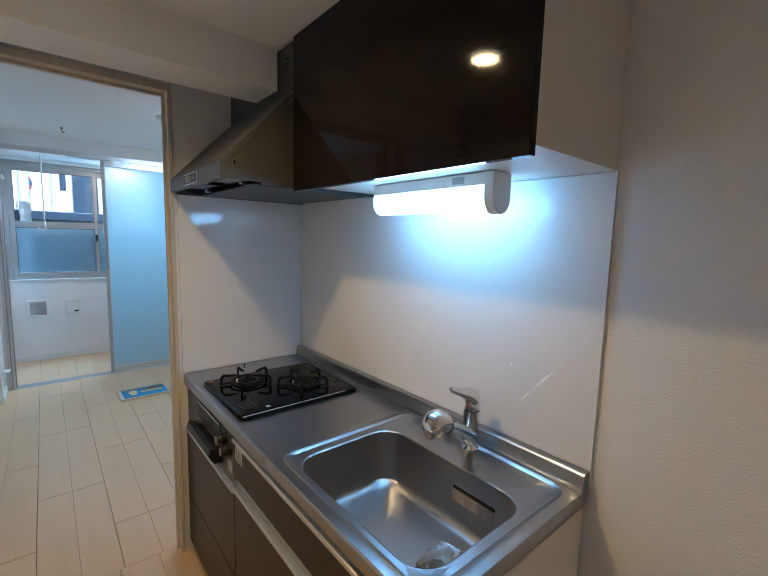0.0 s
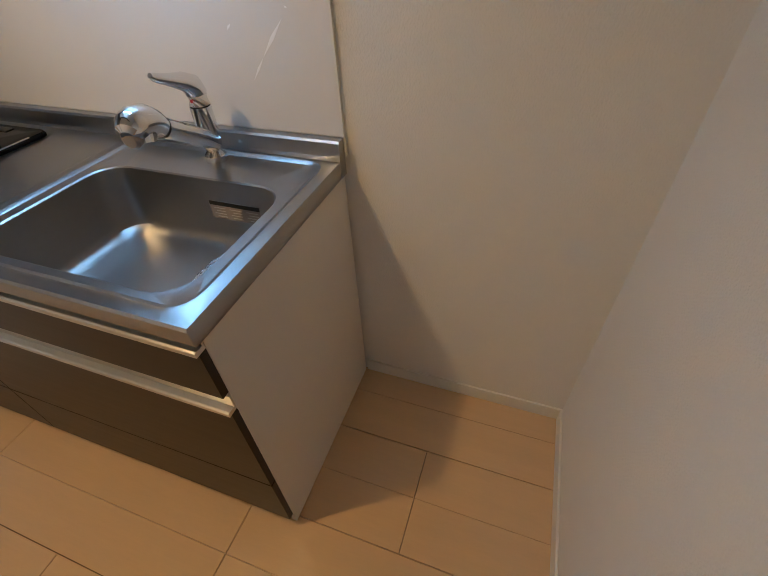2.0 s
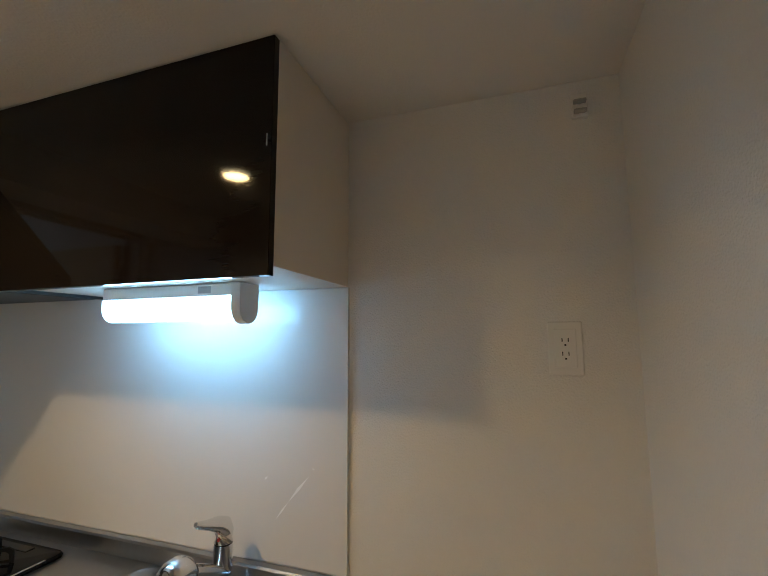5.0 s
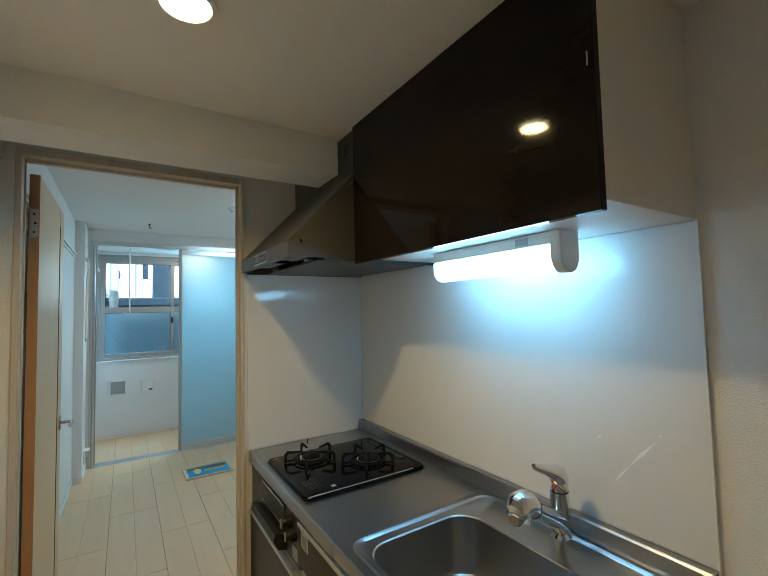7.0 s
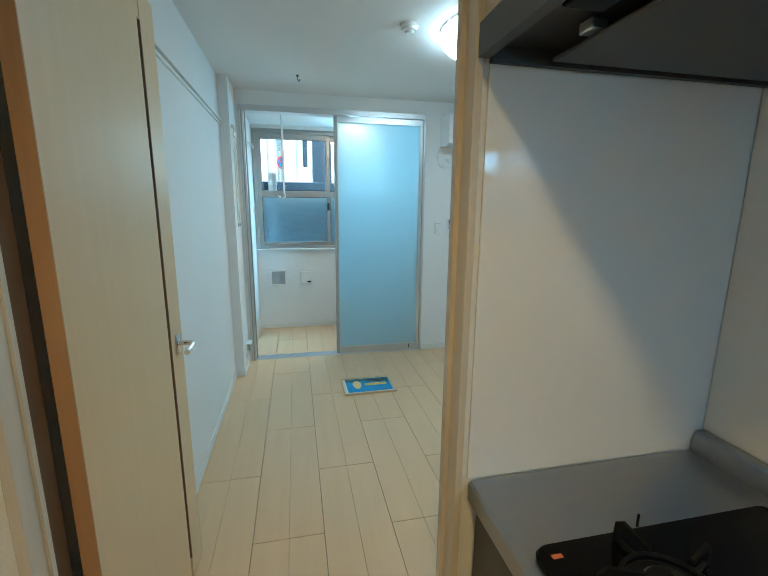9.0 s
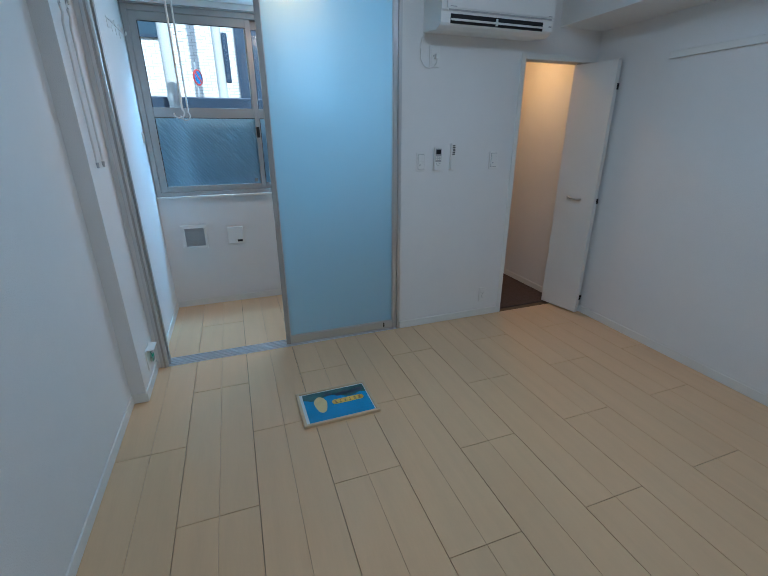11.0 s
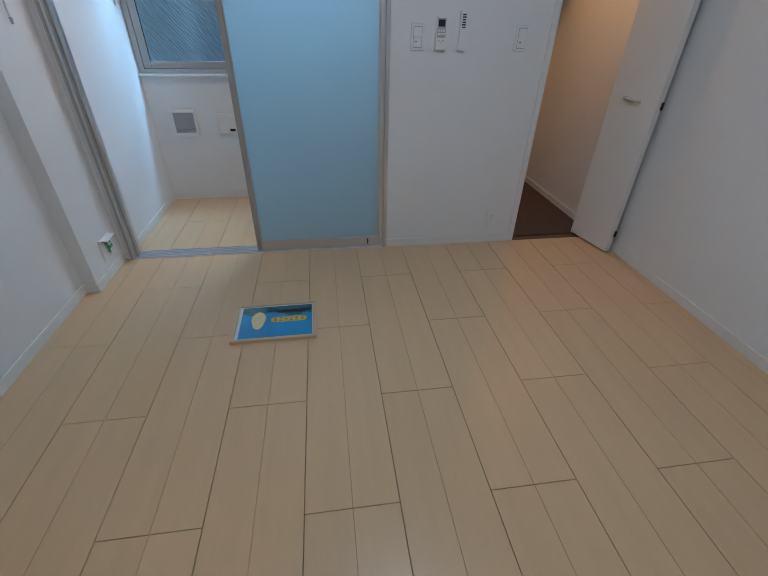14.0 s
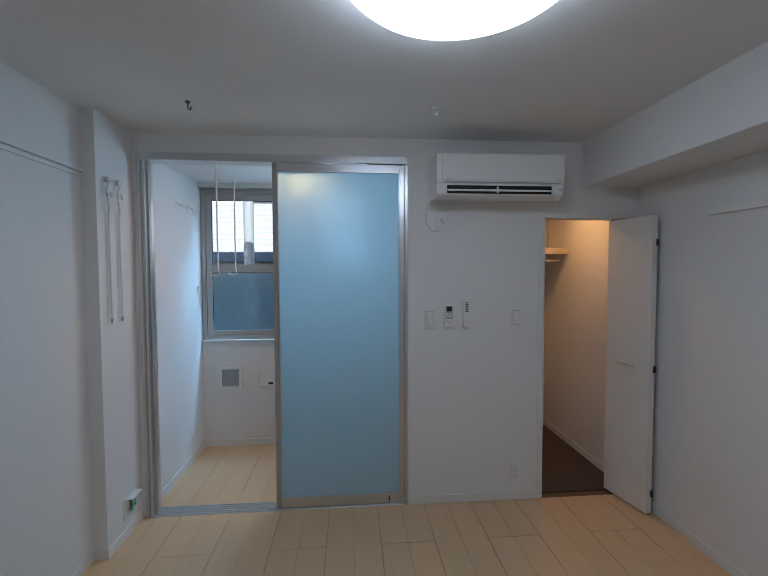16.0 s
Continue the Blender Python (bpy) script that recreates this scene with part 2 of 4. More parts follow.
def tube(bm, points, r, n=10):
    """A bent round bar through the points."""
    points = [Vector(p) for p in points]
    rings = []
    for i, p in enumerate(points):
        d = (points[min(i + 1, len(points) - 1)] - points[max(i - 1, 0)]).normalized()
        q = d.to_track_quat("Z", "Y")
        rr = r[i] if isinstance(r, (list, tuple)) else r
        rings.append([bm.verts.new(p + q @ Vector((rr * math.cos(2 * math.pi * k / n), rr * math.sin(2 * math.pi * k / n), 0))) for k in range(n)])
    for a, b in zip(rings, rings[1:]):
        for k in range(n):
            bm.faces.new((a[k], a[(k + 1) % n], b[(k + 1) % n], b[k]))
    bm.faces.new(rings[0][::-1])
    bm.faces.new(rings[-1])
    return bm


def prism(bm, outline, axis, a, b):
    """An outline of 2D points swept along an axis from a to b."""
    def at(p, t):
        return {"x": (t, p[0], p[1]), "y": (p[0], t, p[1]), "z": (p[0], p[1], t)}[axis]
    lo, hi = [bm.verts.new(at(p, a)) for p in outline], [bm.verts.new(at(p, b)) for p in outline]
    n = len(outline)
    bm.faces.new(lo[::-1])
    bm.faces.new(hi)
    for k in range(n):
        bm.faces.new((lo[k], lo[(k + 1) % n], hi[(k + 1) % n], hi[k]))
    return bm


def rrect(x0, x1, y0, y1, r, n=7):
    out = []
    for cx, cy, a0 in ((x1 - r, y1 - r, 0), (x0 + r, y1 - r, 90), (x0 + r, y0 + r, 180), (x1 - r, y0 + r, 270)):
        for k in range(n):
            a = radians(a0 + 90 * k / (n - 1))
            out.append((cx + r * math.cos(a), cy + r * math.sin(a)))
    return out


def loft(bm, rings, close_first=False, close_last=False):
    rows = [[bm.verts.new(p) for p in ring] for ring in rings]
    for a, b in zip(rows, rows[1:]):
        for k in range(len(a)):
            bm.faces.new((a[k], a[(k + 1) % len(a)], b[(k + 1) % len(a)], b[k]))
    if close_first:
        bm.faces.new(rows[0][::-1])
    if close_last:
        bm.faces.new(rows[-1])
    return bm


def ring(x0, x1, y0, y1, r, z):
    return [(x, y, z) for x, y in rrect(x0, x1, y0, y1, r)]


def part(name, bm, material, parent=None, label="", smooth=False):
    ob = new(name, mesh_of(bm, material, smooth))
    if parent:
        ob.parent = parent
    return tagged(ob, label)


def thing(name, place, label, category, group=""):
    ob = new(name)
    ob.location = place
    ob.empty_display_size = 0.1
    bpy.context.view_layer.update()
    return tagged(ob, label, category, group)


def add(name, bm, material, owner, label="", smooth=False):
    """A part in world coordinates under its thing, or under a part of it."""
    top = owner
    off = Vector((0, 0, 0))
    while top is not None:
        off += top.location
        top = top.parent
    bmesh.ops.translate(bm, verts=bm.verts, vec=-off)
    return part(name, bm, material, owner, label, smooth)


def structure(name, bm, material, label, category):
    return tagged(part(name, bm, material), label, category, kind="structure")


# ---- plan ----
W, E_ROOM, E_KIT, S_KIT = -0.41, 2.83, 1.04, -0.29
DOOR0, DOOR1, FAR0, FAR1 = 1.92, 2.03, 4.97, 5.07
BACK, TOP, K_TOP, A_TOP = 5.99, 2.34, 2.128, 2.25
HALL = -2.2

structure("wall_west", boxes((W - 0.12, W, HALL - 0.1, FAR0, 0, 2.5)), "wall", "white papered wall along corridor and room", "wall")
structure("wall_kitchen_east", boxes((E_KIT, E_KIT + 0.1, S_KIT - 0.1, DOOR0, 0, 2.5)), "wall", "white papered wall behind the kitchen counter", "wall")
structure("wall_kitchen_south", boxes((0.33, E_KIT, S_KIT - 0.1, S_KIT, 0, 2.5)), "wall", "white papered short wall beside the counter", "wall")
structure("wall_hall_east", boxes((0.33, 0.43, HALL, S_KIT - 0.1, 0, 2.5)), "wall", "white papered wall of the entrance hall", "wall")
structure("wall_hall_end", boxes((W, 0.43, HALL - 0.1, HALL, 0, 2.5)), "wall", "white papered end wall of the entrance hall", "wall")
structure("wall_door", boxes((W, -0.352, DOOR0, DOOR1, 0, 2.5), (0.432, E_ROOM, DOOR0, DOOR1, 0, 2.5), (-0.352, 0.432, DOOR0, DOOR1, 2.078, 2.5)), "wall",
          "white papered wall with the room doorway", "wall")
structure("wall_east", boxes((E_ROOM, E_ROOM + 0.1, DOOR0, 6.3, 0, 2.5)), "wall", "white papered long wall of the room", "wall")
structure("wall_far", boxes((W - 0.12, -0.317, FAR0, FAR1, 0, 2.5), (1.312, 2.207, FAR0, FAR1, 0, 2.5), (2.79, E_ROOM, FAR0, FAR1, 0, 2.5),
                            (-0.317, 1.312, FAR0, FAR1, 2.226, 2.5), (2.207, 2.79, FAR0, FAR1, 1.852, 2.5)), "wall",
          "white papered wall with sliding door and closet openings", "wall")
structure("wall_alcove_west", boxes((-0.43, -0.317, FAR1, 6.15, 0, 2.5)), "wall", "white papered side wall of the window alcove", "wall")
structure("wall_alcove_east", boxes((1.36, 1.46, FAR1, 6.15, 0, 2.5)), "wall", "white papered wall between alcove and closet", "wall")
structure("wall_window", boxes((-0.317, 1.36, BACK, 6.15, 0, 0.915), (-0.317, 1.36, BACK, 6.15, 2.228, 2.5), (1.16, 1.36, BACK, 6.15, 0.915, 2.228)), "wall",
          "white papered wall below and above the window", "wall")
structure("wall_closet_back", boxes((1.46, E_ROOM, 6.2, 6.3, 0, 2.5)), "wall", "white papered back wall of the closet", "wall")
structure("pilaster", boxes((W, -0.338, 4.61, FAR0, 0, TOP)), "wall", "white papered shallow pilaster", "pilaster")
structure("ceiling_kitchen", boxes((W, E_KIT, HALL, 1.5, K_TOP, K_TOP + 0.06)), "ceiling", "low white papered kitchen ceiling", "ceiling")
structure("ceiling_pocket", boxes((W, E_KIT, 1.5, DOOR0, 2.40, 2.46)), "ceiling", "white papered raised ceiling before the doorway", "ceiling")
# added panels above the kitchen ceiling that keep sky light out
structure("pocket_side", boxes((0.665, E_KIT, 1.485, 1.5, K_TOP + 0.061, 2.4), (W, E_KIT, 1.37, 1.41, K_TOP + 0.061, 2.46)), "wall", "added white panels closing the raised ceiling against sky light", "wall")
structure("ceiling_room", boxes((W, E_ROOM, DOOR1, FAR0, TOP, TOP + 0.06)), "ceiling", "white papered room ceiling", "ceiling")
structure("ceiling_alcove", boxes((-0.317, 1.36, FAR1, BACK, A_TOP, A_TOP + 0.06)), "ceiling", "white papered alcove ceiling", "ceiling")
structure("ceiling_closet", boxes((1.46, E_ROOM, FAR1, 6.2, 2.12, 2.18)), "ceiling", "white papered closet ceiling", "ceiling")
structure("beam_kitchen", boxes((W, 0.665, 1.412, 1.60, 1.988, 2.4)), "wall", "white papered ceiling beam before the doorway", "beam")
structure("beam_room", boxes((2.456, E_ROOM, DOOR1, FAR0, 2.052, TOP)), "wall", "white papered soffit along the long wall", "beam")
structure("soffit_stub", boxes((W, -0.385, 1.60, DOOR0, 2.025, 2.4)), "wall", "small white papered boxing beside the doorway", "beam")
structure("floor_base", boxes((-0.6, E_ROOM + 0.1, HALL - 0.1, 6.3, -0.12, -0.009)), "seam", "dark base under the floor boards", "floor")
structure("floor_closet", boxes((1.46, E_ROOM, 5.03, 6.2, -0.009, 0.004)), "carpet", "dark brown carpet floor in the closet", "floor")

# skirting
H = 0.055


def skirt(x0, x1, y0, y1):
    structure("baseboard", boxes((x0, x1, y0, y1, 0, H), bevel=0.002), "trim", "low white baseboard", "baseboard")


skirt(W, W + 0.008, 2.06, 4.61)
skirt(W, -0.33, 4.602, 4.61)
skirt(-0.338, -0.33, 4.61, FAR0)
skirt(1.312, 2.19, FAR0 - 0.008, FAR0)
skirt(E_ROOM - 0.008, E_ROOM, DOOR1, FAR0)
skirt(-0.317, 1.36, BACK - 0.008, BACK)
skirt(-0.317, -0.309, FAR1, BACK - 0.008)
skirt(E_ROOM - 0.008, E_ROOM, FAR1, 6.2)
skirt(1.46, E_ROOM - 0.008, 6.192, 6.2)
skirt(E_KIT - 0.008, E_KIT, S_KIT, 0.405)
skirt(0.33, E_KIT - 0.008, S_KIT, S_KIT + 0.008)
skirt(W, W + 0.008, HALL, 1.9)
skirt(0.46, E_ROOM - 0.008, DOOR1, DOOR1 + 0.008)

# picture rails
structure("picture_rail", boxes((W, W + 0.020, 2.1, 4.61, 2.020, 2.036), (W, W + 0.010, 2.1, 4.61, 1.996, 2.012), bevel=0.0015), "trim", "slim white rail high on the wall", "rail")
structure("picture_rail", boxes((E_ROOM - 0.02, E_ROOM, 2.1, 4.41, 1.800, 1.838), bevel=0.003), "trim", "slim white picture rail on the long wall", "rail")

# ---- doorway and door ----
frame_bm = boxes((-0.352, -0.333, DOOR0 - 0.012, 1.966, 0, 2.078), (0.417, 0.432, DOOR0 - 0.012, 1.972, 0, 2.078),
                 (-0.333, 0.417, DOOR0 - 0.012, 1.972, 2.050, 2.078), bevel=0.002)
boxes((-0.333, -0.328, DOOR0 + 0.03, DOOR0 + 0.042, 0, 2.038), (0.407, 0.417, DOOR0 + 0.03, DOOR0 + 0.05, 0, 2.038), (-0.333, 0.417, DOOR0 + 0.03, DOOR0 + 0.05, 2.038, 2.050), bm=frame_bm)
# dark strip in the hinge gap: the shade behind the door as colour
structure("door_rebate", boxes((-0.352, -0.346, 1.9665, DOOR1 + 0.002, 0, 2.078)), "groove", "dark strip painting the shade in the door's hinge gap", "door frame")
structure("door_frame", frame_bm, "jamb", "pale wood door frame with stop bead", "door frame")
door = thing("door_1", (-0.335, 2.045, 0), "open pale maple door with dark groove", "door")
add("door_leaf", boxes((-0.332, -0.302, 2.047, 2.622, 0.012, 2.02), (-0.332, -0.302, 2.646, 2.775, 0.012, 2.02), (-0.332, -0.325, 2.622, 2.646, 0.012, 0.11), (-0.332, -0.325, 2.622, 2.646, 0.11, 1.93), (-0.332, -0.3035, 2.622, 2.646, 1.93, 2.02), bevel=0.0015), "door", door)
add("edge_band", boxes((-0.333, -0.301, 2.0435, 2.0468, 0.012, 2.02)), "door_edge", door, "orange-brown door edge band")
add("groove_inlay", boxes((-0.3248, -0.3230, 2.6225, 2.6455, 0.112, 1.928), (-0.3230, -0.3012, 2.6400, 2.6462, 0.112, 1.928)), "groove", door, "dark brown inlaid groove")
for z in (1.83, 0.25):
    h = add("hinge", boxes((-0.33, -0.304, 2.0395, 2.0432, z - 0.055, z + 0.055)), "alu", door, "steel butt hinge")
    add("hinge_pin", rod(bmesh.new(), (-0.338, 2.037, z - 0.057), (-0.338, 2.037, z + 0.057), 0.006), "chrome", h)
    add("screw", rod(rod(rod(bmesh.new(), (-0.317, 2.0396, z - 0.035), (-0.317, 2.0385, z - 0.035), 0.004), (-0.313, 2.0396, z), (-0.313, 2.0385, z), 0.004),
                     (-0.317, 2.0396, z + 0.035), (-0.317, 2.0385, z + 0.035), 0.004), "dark", h)
dh = add("door_handle", tube(boxes((-0.302, -0.294, 2.685, 2.733, 0.895, 0.965), bevel=0.003), [(-0.295, 2.71, 0.93), (-0.262, 2.71, 0.93), (-0.25, 2.705, 0.93), (-0.246, 2.69, 0.93), (-0.246, 2.605, 0.93)], 0.009), "chrome", door,
         "satin chrome lever handle", True)
add("latch_plate", boxes((-0.327, -0.307, 2.7748, 2.7768, 0.85, 1.0)), "alu", door, "steel latch plate")

# ---- kitchen base unit ----
Y0, Y1, XF, XB = 0.405, 1.908, 0.452, 1.03
unit = thing("kitchen_base_unit", (0.75, 1.16, 0), "dark brown kitchen base unit with metal rail handles", "kitchen cabinet")
add("side_panel", boxes((0.468, XB, Y0 + 0.004, Y0 + 0.020, 0.004, 0.818), bevel=0.001), "cream", unit, "cream melamine side panel")
add("side_panel", boxes((0.468, XB, Y1 - 0.018, Y1 - 0.002, 0.004, 0.818), bevel=0.001), "cream", unit, "cream melamine side panel")
add("carcass", boxes((0.475, XB, Y0 + 0.021, Y1 - 0.019, 0.1, 0.60), (XB - 0.02, XB, Y0 + 0.021, Y1 - 0.019, 0.60, 0.8)), "cream", unit)
add("plinth", boxes((0.478, 0.492, Y0 + 0.021, Y1 - 0.019, 0.004, 0.1)), "brown", unit, "dark plinth at the floor")
for a, b, z0, z1 in ((Y0 + 0.006, 1.306, 0.667, 0.79), (Y0 + 0.006, 1.306, 0.29, 0.614), (Y0 + 0.006, 1.306, 0.06, 0.286), (1.31, Y1 - 0.002, 0.29, 0.60), (1.31, Y1 - 0.002, 0.06, 0.286)):
    d = add("drawer_front", boxes((XF, XF + 0.018, a, b, z0, z1), bevel=0.001), "brown", unit)
    if z0 > 0.2:
        tip = z1 + 0.036 if z1 > 0.7 else z1 + 0.03
        outline = [(XF - 0.006, z1 + 0.001), (XF + 0.018, z1 + 0.001), (XF + 0.018, tip + 0.012), (XF + 0.012, tip + 0.012), (XF + 0.012, z1 + 0.010), (XF - 0.002, z1 + 0.012), (XF - 0.006, z1 + 0.01)]
        add("rail_handle", prism(bmesh.new(), outline, "y", a, b), "handle_alu", d, "brushed aluminium rail handle")
add("sticker", boxes((XF - 0.0006, XF, 1.23, 1.288, 0.735, 0.782)), "label", unit, "small silver label")
bars = bmesh.new()
for k in range(4):
    boxes((XF - 0.0011, XF - 0.0006, 1.24, 1.278, 0.742 + 0.009 * k, 0.745 + 0.009 * k), bm=bars)
add("label_print", bars, "dark", unit)

# grill in the base unit
grill = thing("grill_oven", (0.46, 1.6, 0.72), "built-in fish grill with dark handle and knobs", "grill")
add("front_plate", boxes((0.456, 0.80, 1.315, 1.735, 0.642, 0.812), bevel=0.003), "hood", grill, "silver grey grill front")
add("filler_strip", boxes((0.456, 0.474, 1.738, Y1 - 0.02, 0.642, 0.812), bevel=0.001), "hood", grill)
add("grill_window", boxes((0.452, 0.457, 1.45, 1.715, 0.722, 0.795), bevel=0.002), "hood_dark", grill, "dark grill window")
add("window_trim", boxes((0.4505, 0.4525, 1.45, 1.715, 0.79, 0.797), (0.4505, 0.4525, 1.45, 1.715, 0.72, 0.725)), "alu", grill)
add("grill_handle", prism(bmesh.new(), [(0.455, 0.655), (0.425, 0.662), (0.408, 0.69), (0.412, 0.716), (0.43, 0.716), (0.455, 0.70)], "y", 1.43, 1.72), "black", grill, "black plastic grill handle")
for y, z in ((1.395, 0.765), (1.352, 0.742)):
    k = add("knob", rod(rod(bmesh.new(), (0.456, y, z), (0.436, y, z), 0.021, n=24), (0.436, y, z), (0.424, y, z), 0.017, 0.015, n=24), "black", grill, "black control knob", True)
    add("knob_bar", boxes((0.420, 0.426, y - 0.003, y + 0.003, z - 0.014, z + 0.014)), "grey", k)
add("battery_cover", boxes((0.453, 0.4565, 1.33, 1.372, 0.66, 0.70), bevel=0.001), "grey", grill)

# ---- worktop with sink ----
worktop = thing("kitchen_worktop", (0.75, 1.16, 0.84), "brushed stainless steel worktop with pressed sink", "worktop")
ZT = 0.857
SX0, SX1, SY0, SY1 = 0.503, 0.855, 0.468, 0.975
RX0, RX1, RY0, RY1 = 0.479, 0.988, 0.436, 1.012
top = bmesh.new()
loft(top, [ring(0.451, 1.0, 0.404, 1.045, 0.0008, 0.815), ring(0.447, 1.0, 0.402, 1.045, 0.003, 0.822), ring(0.447, 1.0, 0.402, 1.045, 0.003, ZT - 0.005), ring(0.451, 1.0, 0.4045, 1.045, 0.003, ZT),
           ring(RX0 - 0.010, RX1 + 0.004, RY0 - 0.012, RY1 + 0.010, 0.05, ZT), ring(RX0 - 0.005, RX1, RY0 - 0.006, RY1 + 0.005, 0.048, ZT + 0.0018), ring(RX0, RX1 - 0.004, RY0, RY1, 0.045, ZT),
           ring(RX0 + 0.006, RX1 - 0.01, RY0 + 0.006, RY1 - 0.006, 0.042, ZT - 0.004), ring(SX0 - 0.004, SX1 + 0.004, SY0 - 0.004, SY1 + 0.004, 0.074, ZT - 0.004)])
add("sink_deck", top, "steel", worktop, "pressed steel sink surround", True)
prep = bmesh.new()
prism(prep, [(0.447, 0.815), (1.0, 0.815), (1.0, ZT), (0.452, ZT), (0.447, ZT - 0.005)], "y", 1.0455, 1.91)
add("hob_deck", prep, "steel", worktop)
add("back_guard", prism(bmesh.new(), [(1.0005, 0.815), (1.03, 0.815), (1.03, 0.905), (1.008, 0.905), (1.003, 0.90), (1.0005, 0.868)], "y", 0.403, 1.91), "steel", worktop, "raised steel back guard")
bowl = bmesh.new()
loft(bowl, [ring(SX0 - 0.004, SX1 + 0.004, SY0 - 0.004, SY1 + 0.004, 0.074, ZT - 0.004), ring(SX0, SX1, SY0, SY1, 0.07, ZT - 0.007), ring(SX0 + 0.001, SX1 - 0.001, SY0 + 0.001, SY1 - 0.001, 0.07, ZT - 0.02),
            ring(SX0 + 0.010, SX1 - 0.010, SY0 + 0.010, SY1 - 0.010, 0.066, 0.715), ring(SX0 + 0.016, SX1 - 0.016, SY0 + 0.016, SY1 - 0.016, 0.062, 0.698), ring(SX0 + 0.028, SX1 - 0.028, SY0 + 0.028, SY1 - 0.028, 0.055, 0.688),
            ring(SX0 + 0.045, SX1 - 0.045, SY0 + 0.045, SY1 - 0.045, 0.05, 0.685), ring(0.60, 0.70, 0.53, 0.63, 0.049, 0.681), ring(0.602, 0.698, 0.532, 0.628, 0.0475, 0.66)])
sink = add("sink_bowl", bowl, "bowl", worktop, "deep satin steel sink bowl", True)
drain = add("drain", rod(rod(bmesh.new(), (0.65, 0.58, 0.655), (0.65, 0.58, 0.668), 0.046, n=32), (0.65, 0.58, 0.668), (0.65, 0.58, 0.676), 0.03, 0.026, n=24), "black", sink, "dark drain cover", True)
wall_x = lambda z: SX1 - 0.001 - 0.009 * (0.837 - z) / 0.122
lab = add("sink_label", prism(bmesh.new(), [(wall_x(0.752) - 0.0006, 0.752), (wall_x(0.752), 0.752), (wall_x(0.797), 0.797), (wall_x(0.797) - 0.0006, 0.797)], "y", 0.55, 0.69), "lens", sink, "silver printed care label")
band = lambda bm, z0, z1, a, b: prism(bm, [(wall_x(z0) - 0.0011, z0), (wall_x(z0) - 0.0006, z0), (wall_x(z1) - 0.0006, z1), (wall_x(z1) - 0.0011, z1)], "y", a, b)
add("label_band", band(bmesh.new(), 0.787, 0.797, 0.55, 0.69), "black", lab, "black printed band")
prints = bmesh.new()
for row in range(4):
    for y in (0.556, 0.602, 0.648):
        band(prints, 0.757 + 0.0073 * row, 0.7588 + 0.0073 * row, y, y + 0.026 + 0.006 * (row % 2))
add("label_print", prints, "grey", lab)
# crumpled clear film round the drain
film = bmesh.new()
bmesh.ops.create_icosphere(film, subdivisions=4, radius=1)
for v in film.verts:
    k = 1 + 0.28 * noise.noise(v.co * 2.1) + 0.12 * noise.noise(v.co * 6)
    v.co = Vector((0.67 + 0.075 * v.co.x * k + 0.02 * v.co.y, 0.575 + 0.055 * v.co.y * k, max(0.6885, 0.705 + 0.028 * v.co.z * k)))
tagged(part("plastic_film", film, "film", smooth=True), "crumpled clear plastic film in the sink", "plastic film")

# ---- tap ----
tap = thing("kitchen_tap", (0.945, 0.71, ZT), "chrome single-lever kitchen tap with shower head", "tap")
add("body", tube(bmesh.new(), [(0.945, 0.712, ZT - 0.003), (0.945, 0.712, ZT + 0.012), (0.945, 0.712, ZT + 0.06), (0.945, 0.711, ZT + 0.075), (0.943, 0.709, ZT + 0.128)], [0.027, 0.026, 0.0245, 0.024, 0.0235], 28), "chrome", tap, "", True)
add("collar", tube(bmesh.new(), [(0.943, 0.709, ZT + 0.128), (0.943, 0.709, ZT + 0.1305)], [0.0222, 0.0222], 28), "black", tap, "dark joint under the lever", True)
add("spout", tube(bmesh.new(), [(0.945, 0.711, ZT + 0.040), (0.905, 0.699, ZT + 0.070), (0.86, 0.685, ZT + 0.098), (0.80, 0.667, ZT + 0.132), (0.768, 0.657, ZT + 0.150)], [0.024, 0.0215, 0.0205, 0.0205, 0.0215], 28), "chrome", tap, "", True)
add("spout_ring", tube(bmesh.new(), [(0.770, 0.658, ZT + 0.149), (0.764, 0.656, ZT + 0.1525)], [0.0222, 0.0222], 28), "black", tap, "dark ring before the shower head", True)
sh = add("shower_head", tube(bmesh.new(), [(0.766, 0.657, ZT + 0.152), (0.748, 0.651, ZT + 0.167), (0.728, 0.645, ZT + 0.177), (0.706, 0.639, ZT + 0.181), (0.690, 0.634, ZT + 0.179), (0.678, 0.630, ZT + 0.174), (0.672, 0.628, ZT + 0.171)],
                              [0.0225, 0.0265, 0.0285, 0.0285, 0.0265, 0.0205, 0.011], 28), "chrome", tap, "chrome bulb-shaped shower head", True)
add("selector", tube(bmesh.new(), [(0.694, 0.635, ZT + 0.166), (0.676, 0.630, ZT + 0.163), (0.672, 0.629, ZT + 0.1625)], [0.0175, 0.0165, 0.011], 24), "lens", sh, "pale grey spray selector", True)
add("nozzle", rod(bmesh.new(), (0.708, 0.640, ZT + 0.160), (0.704, 0.638, ZT + 0.147), 0.0255, 0.0235, 28), "chrome", sh, "chrome spray ring", True)
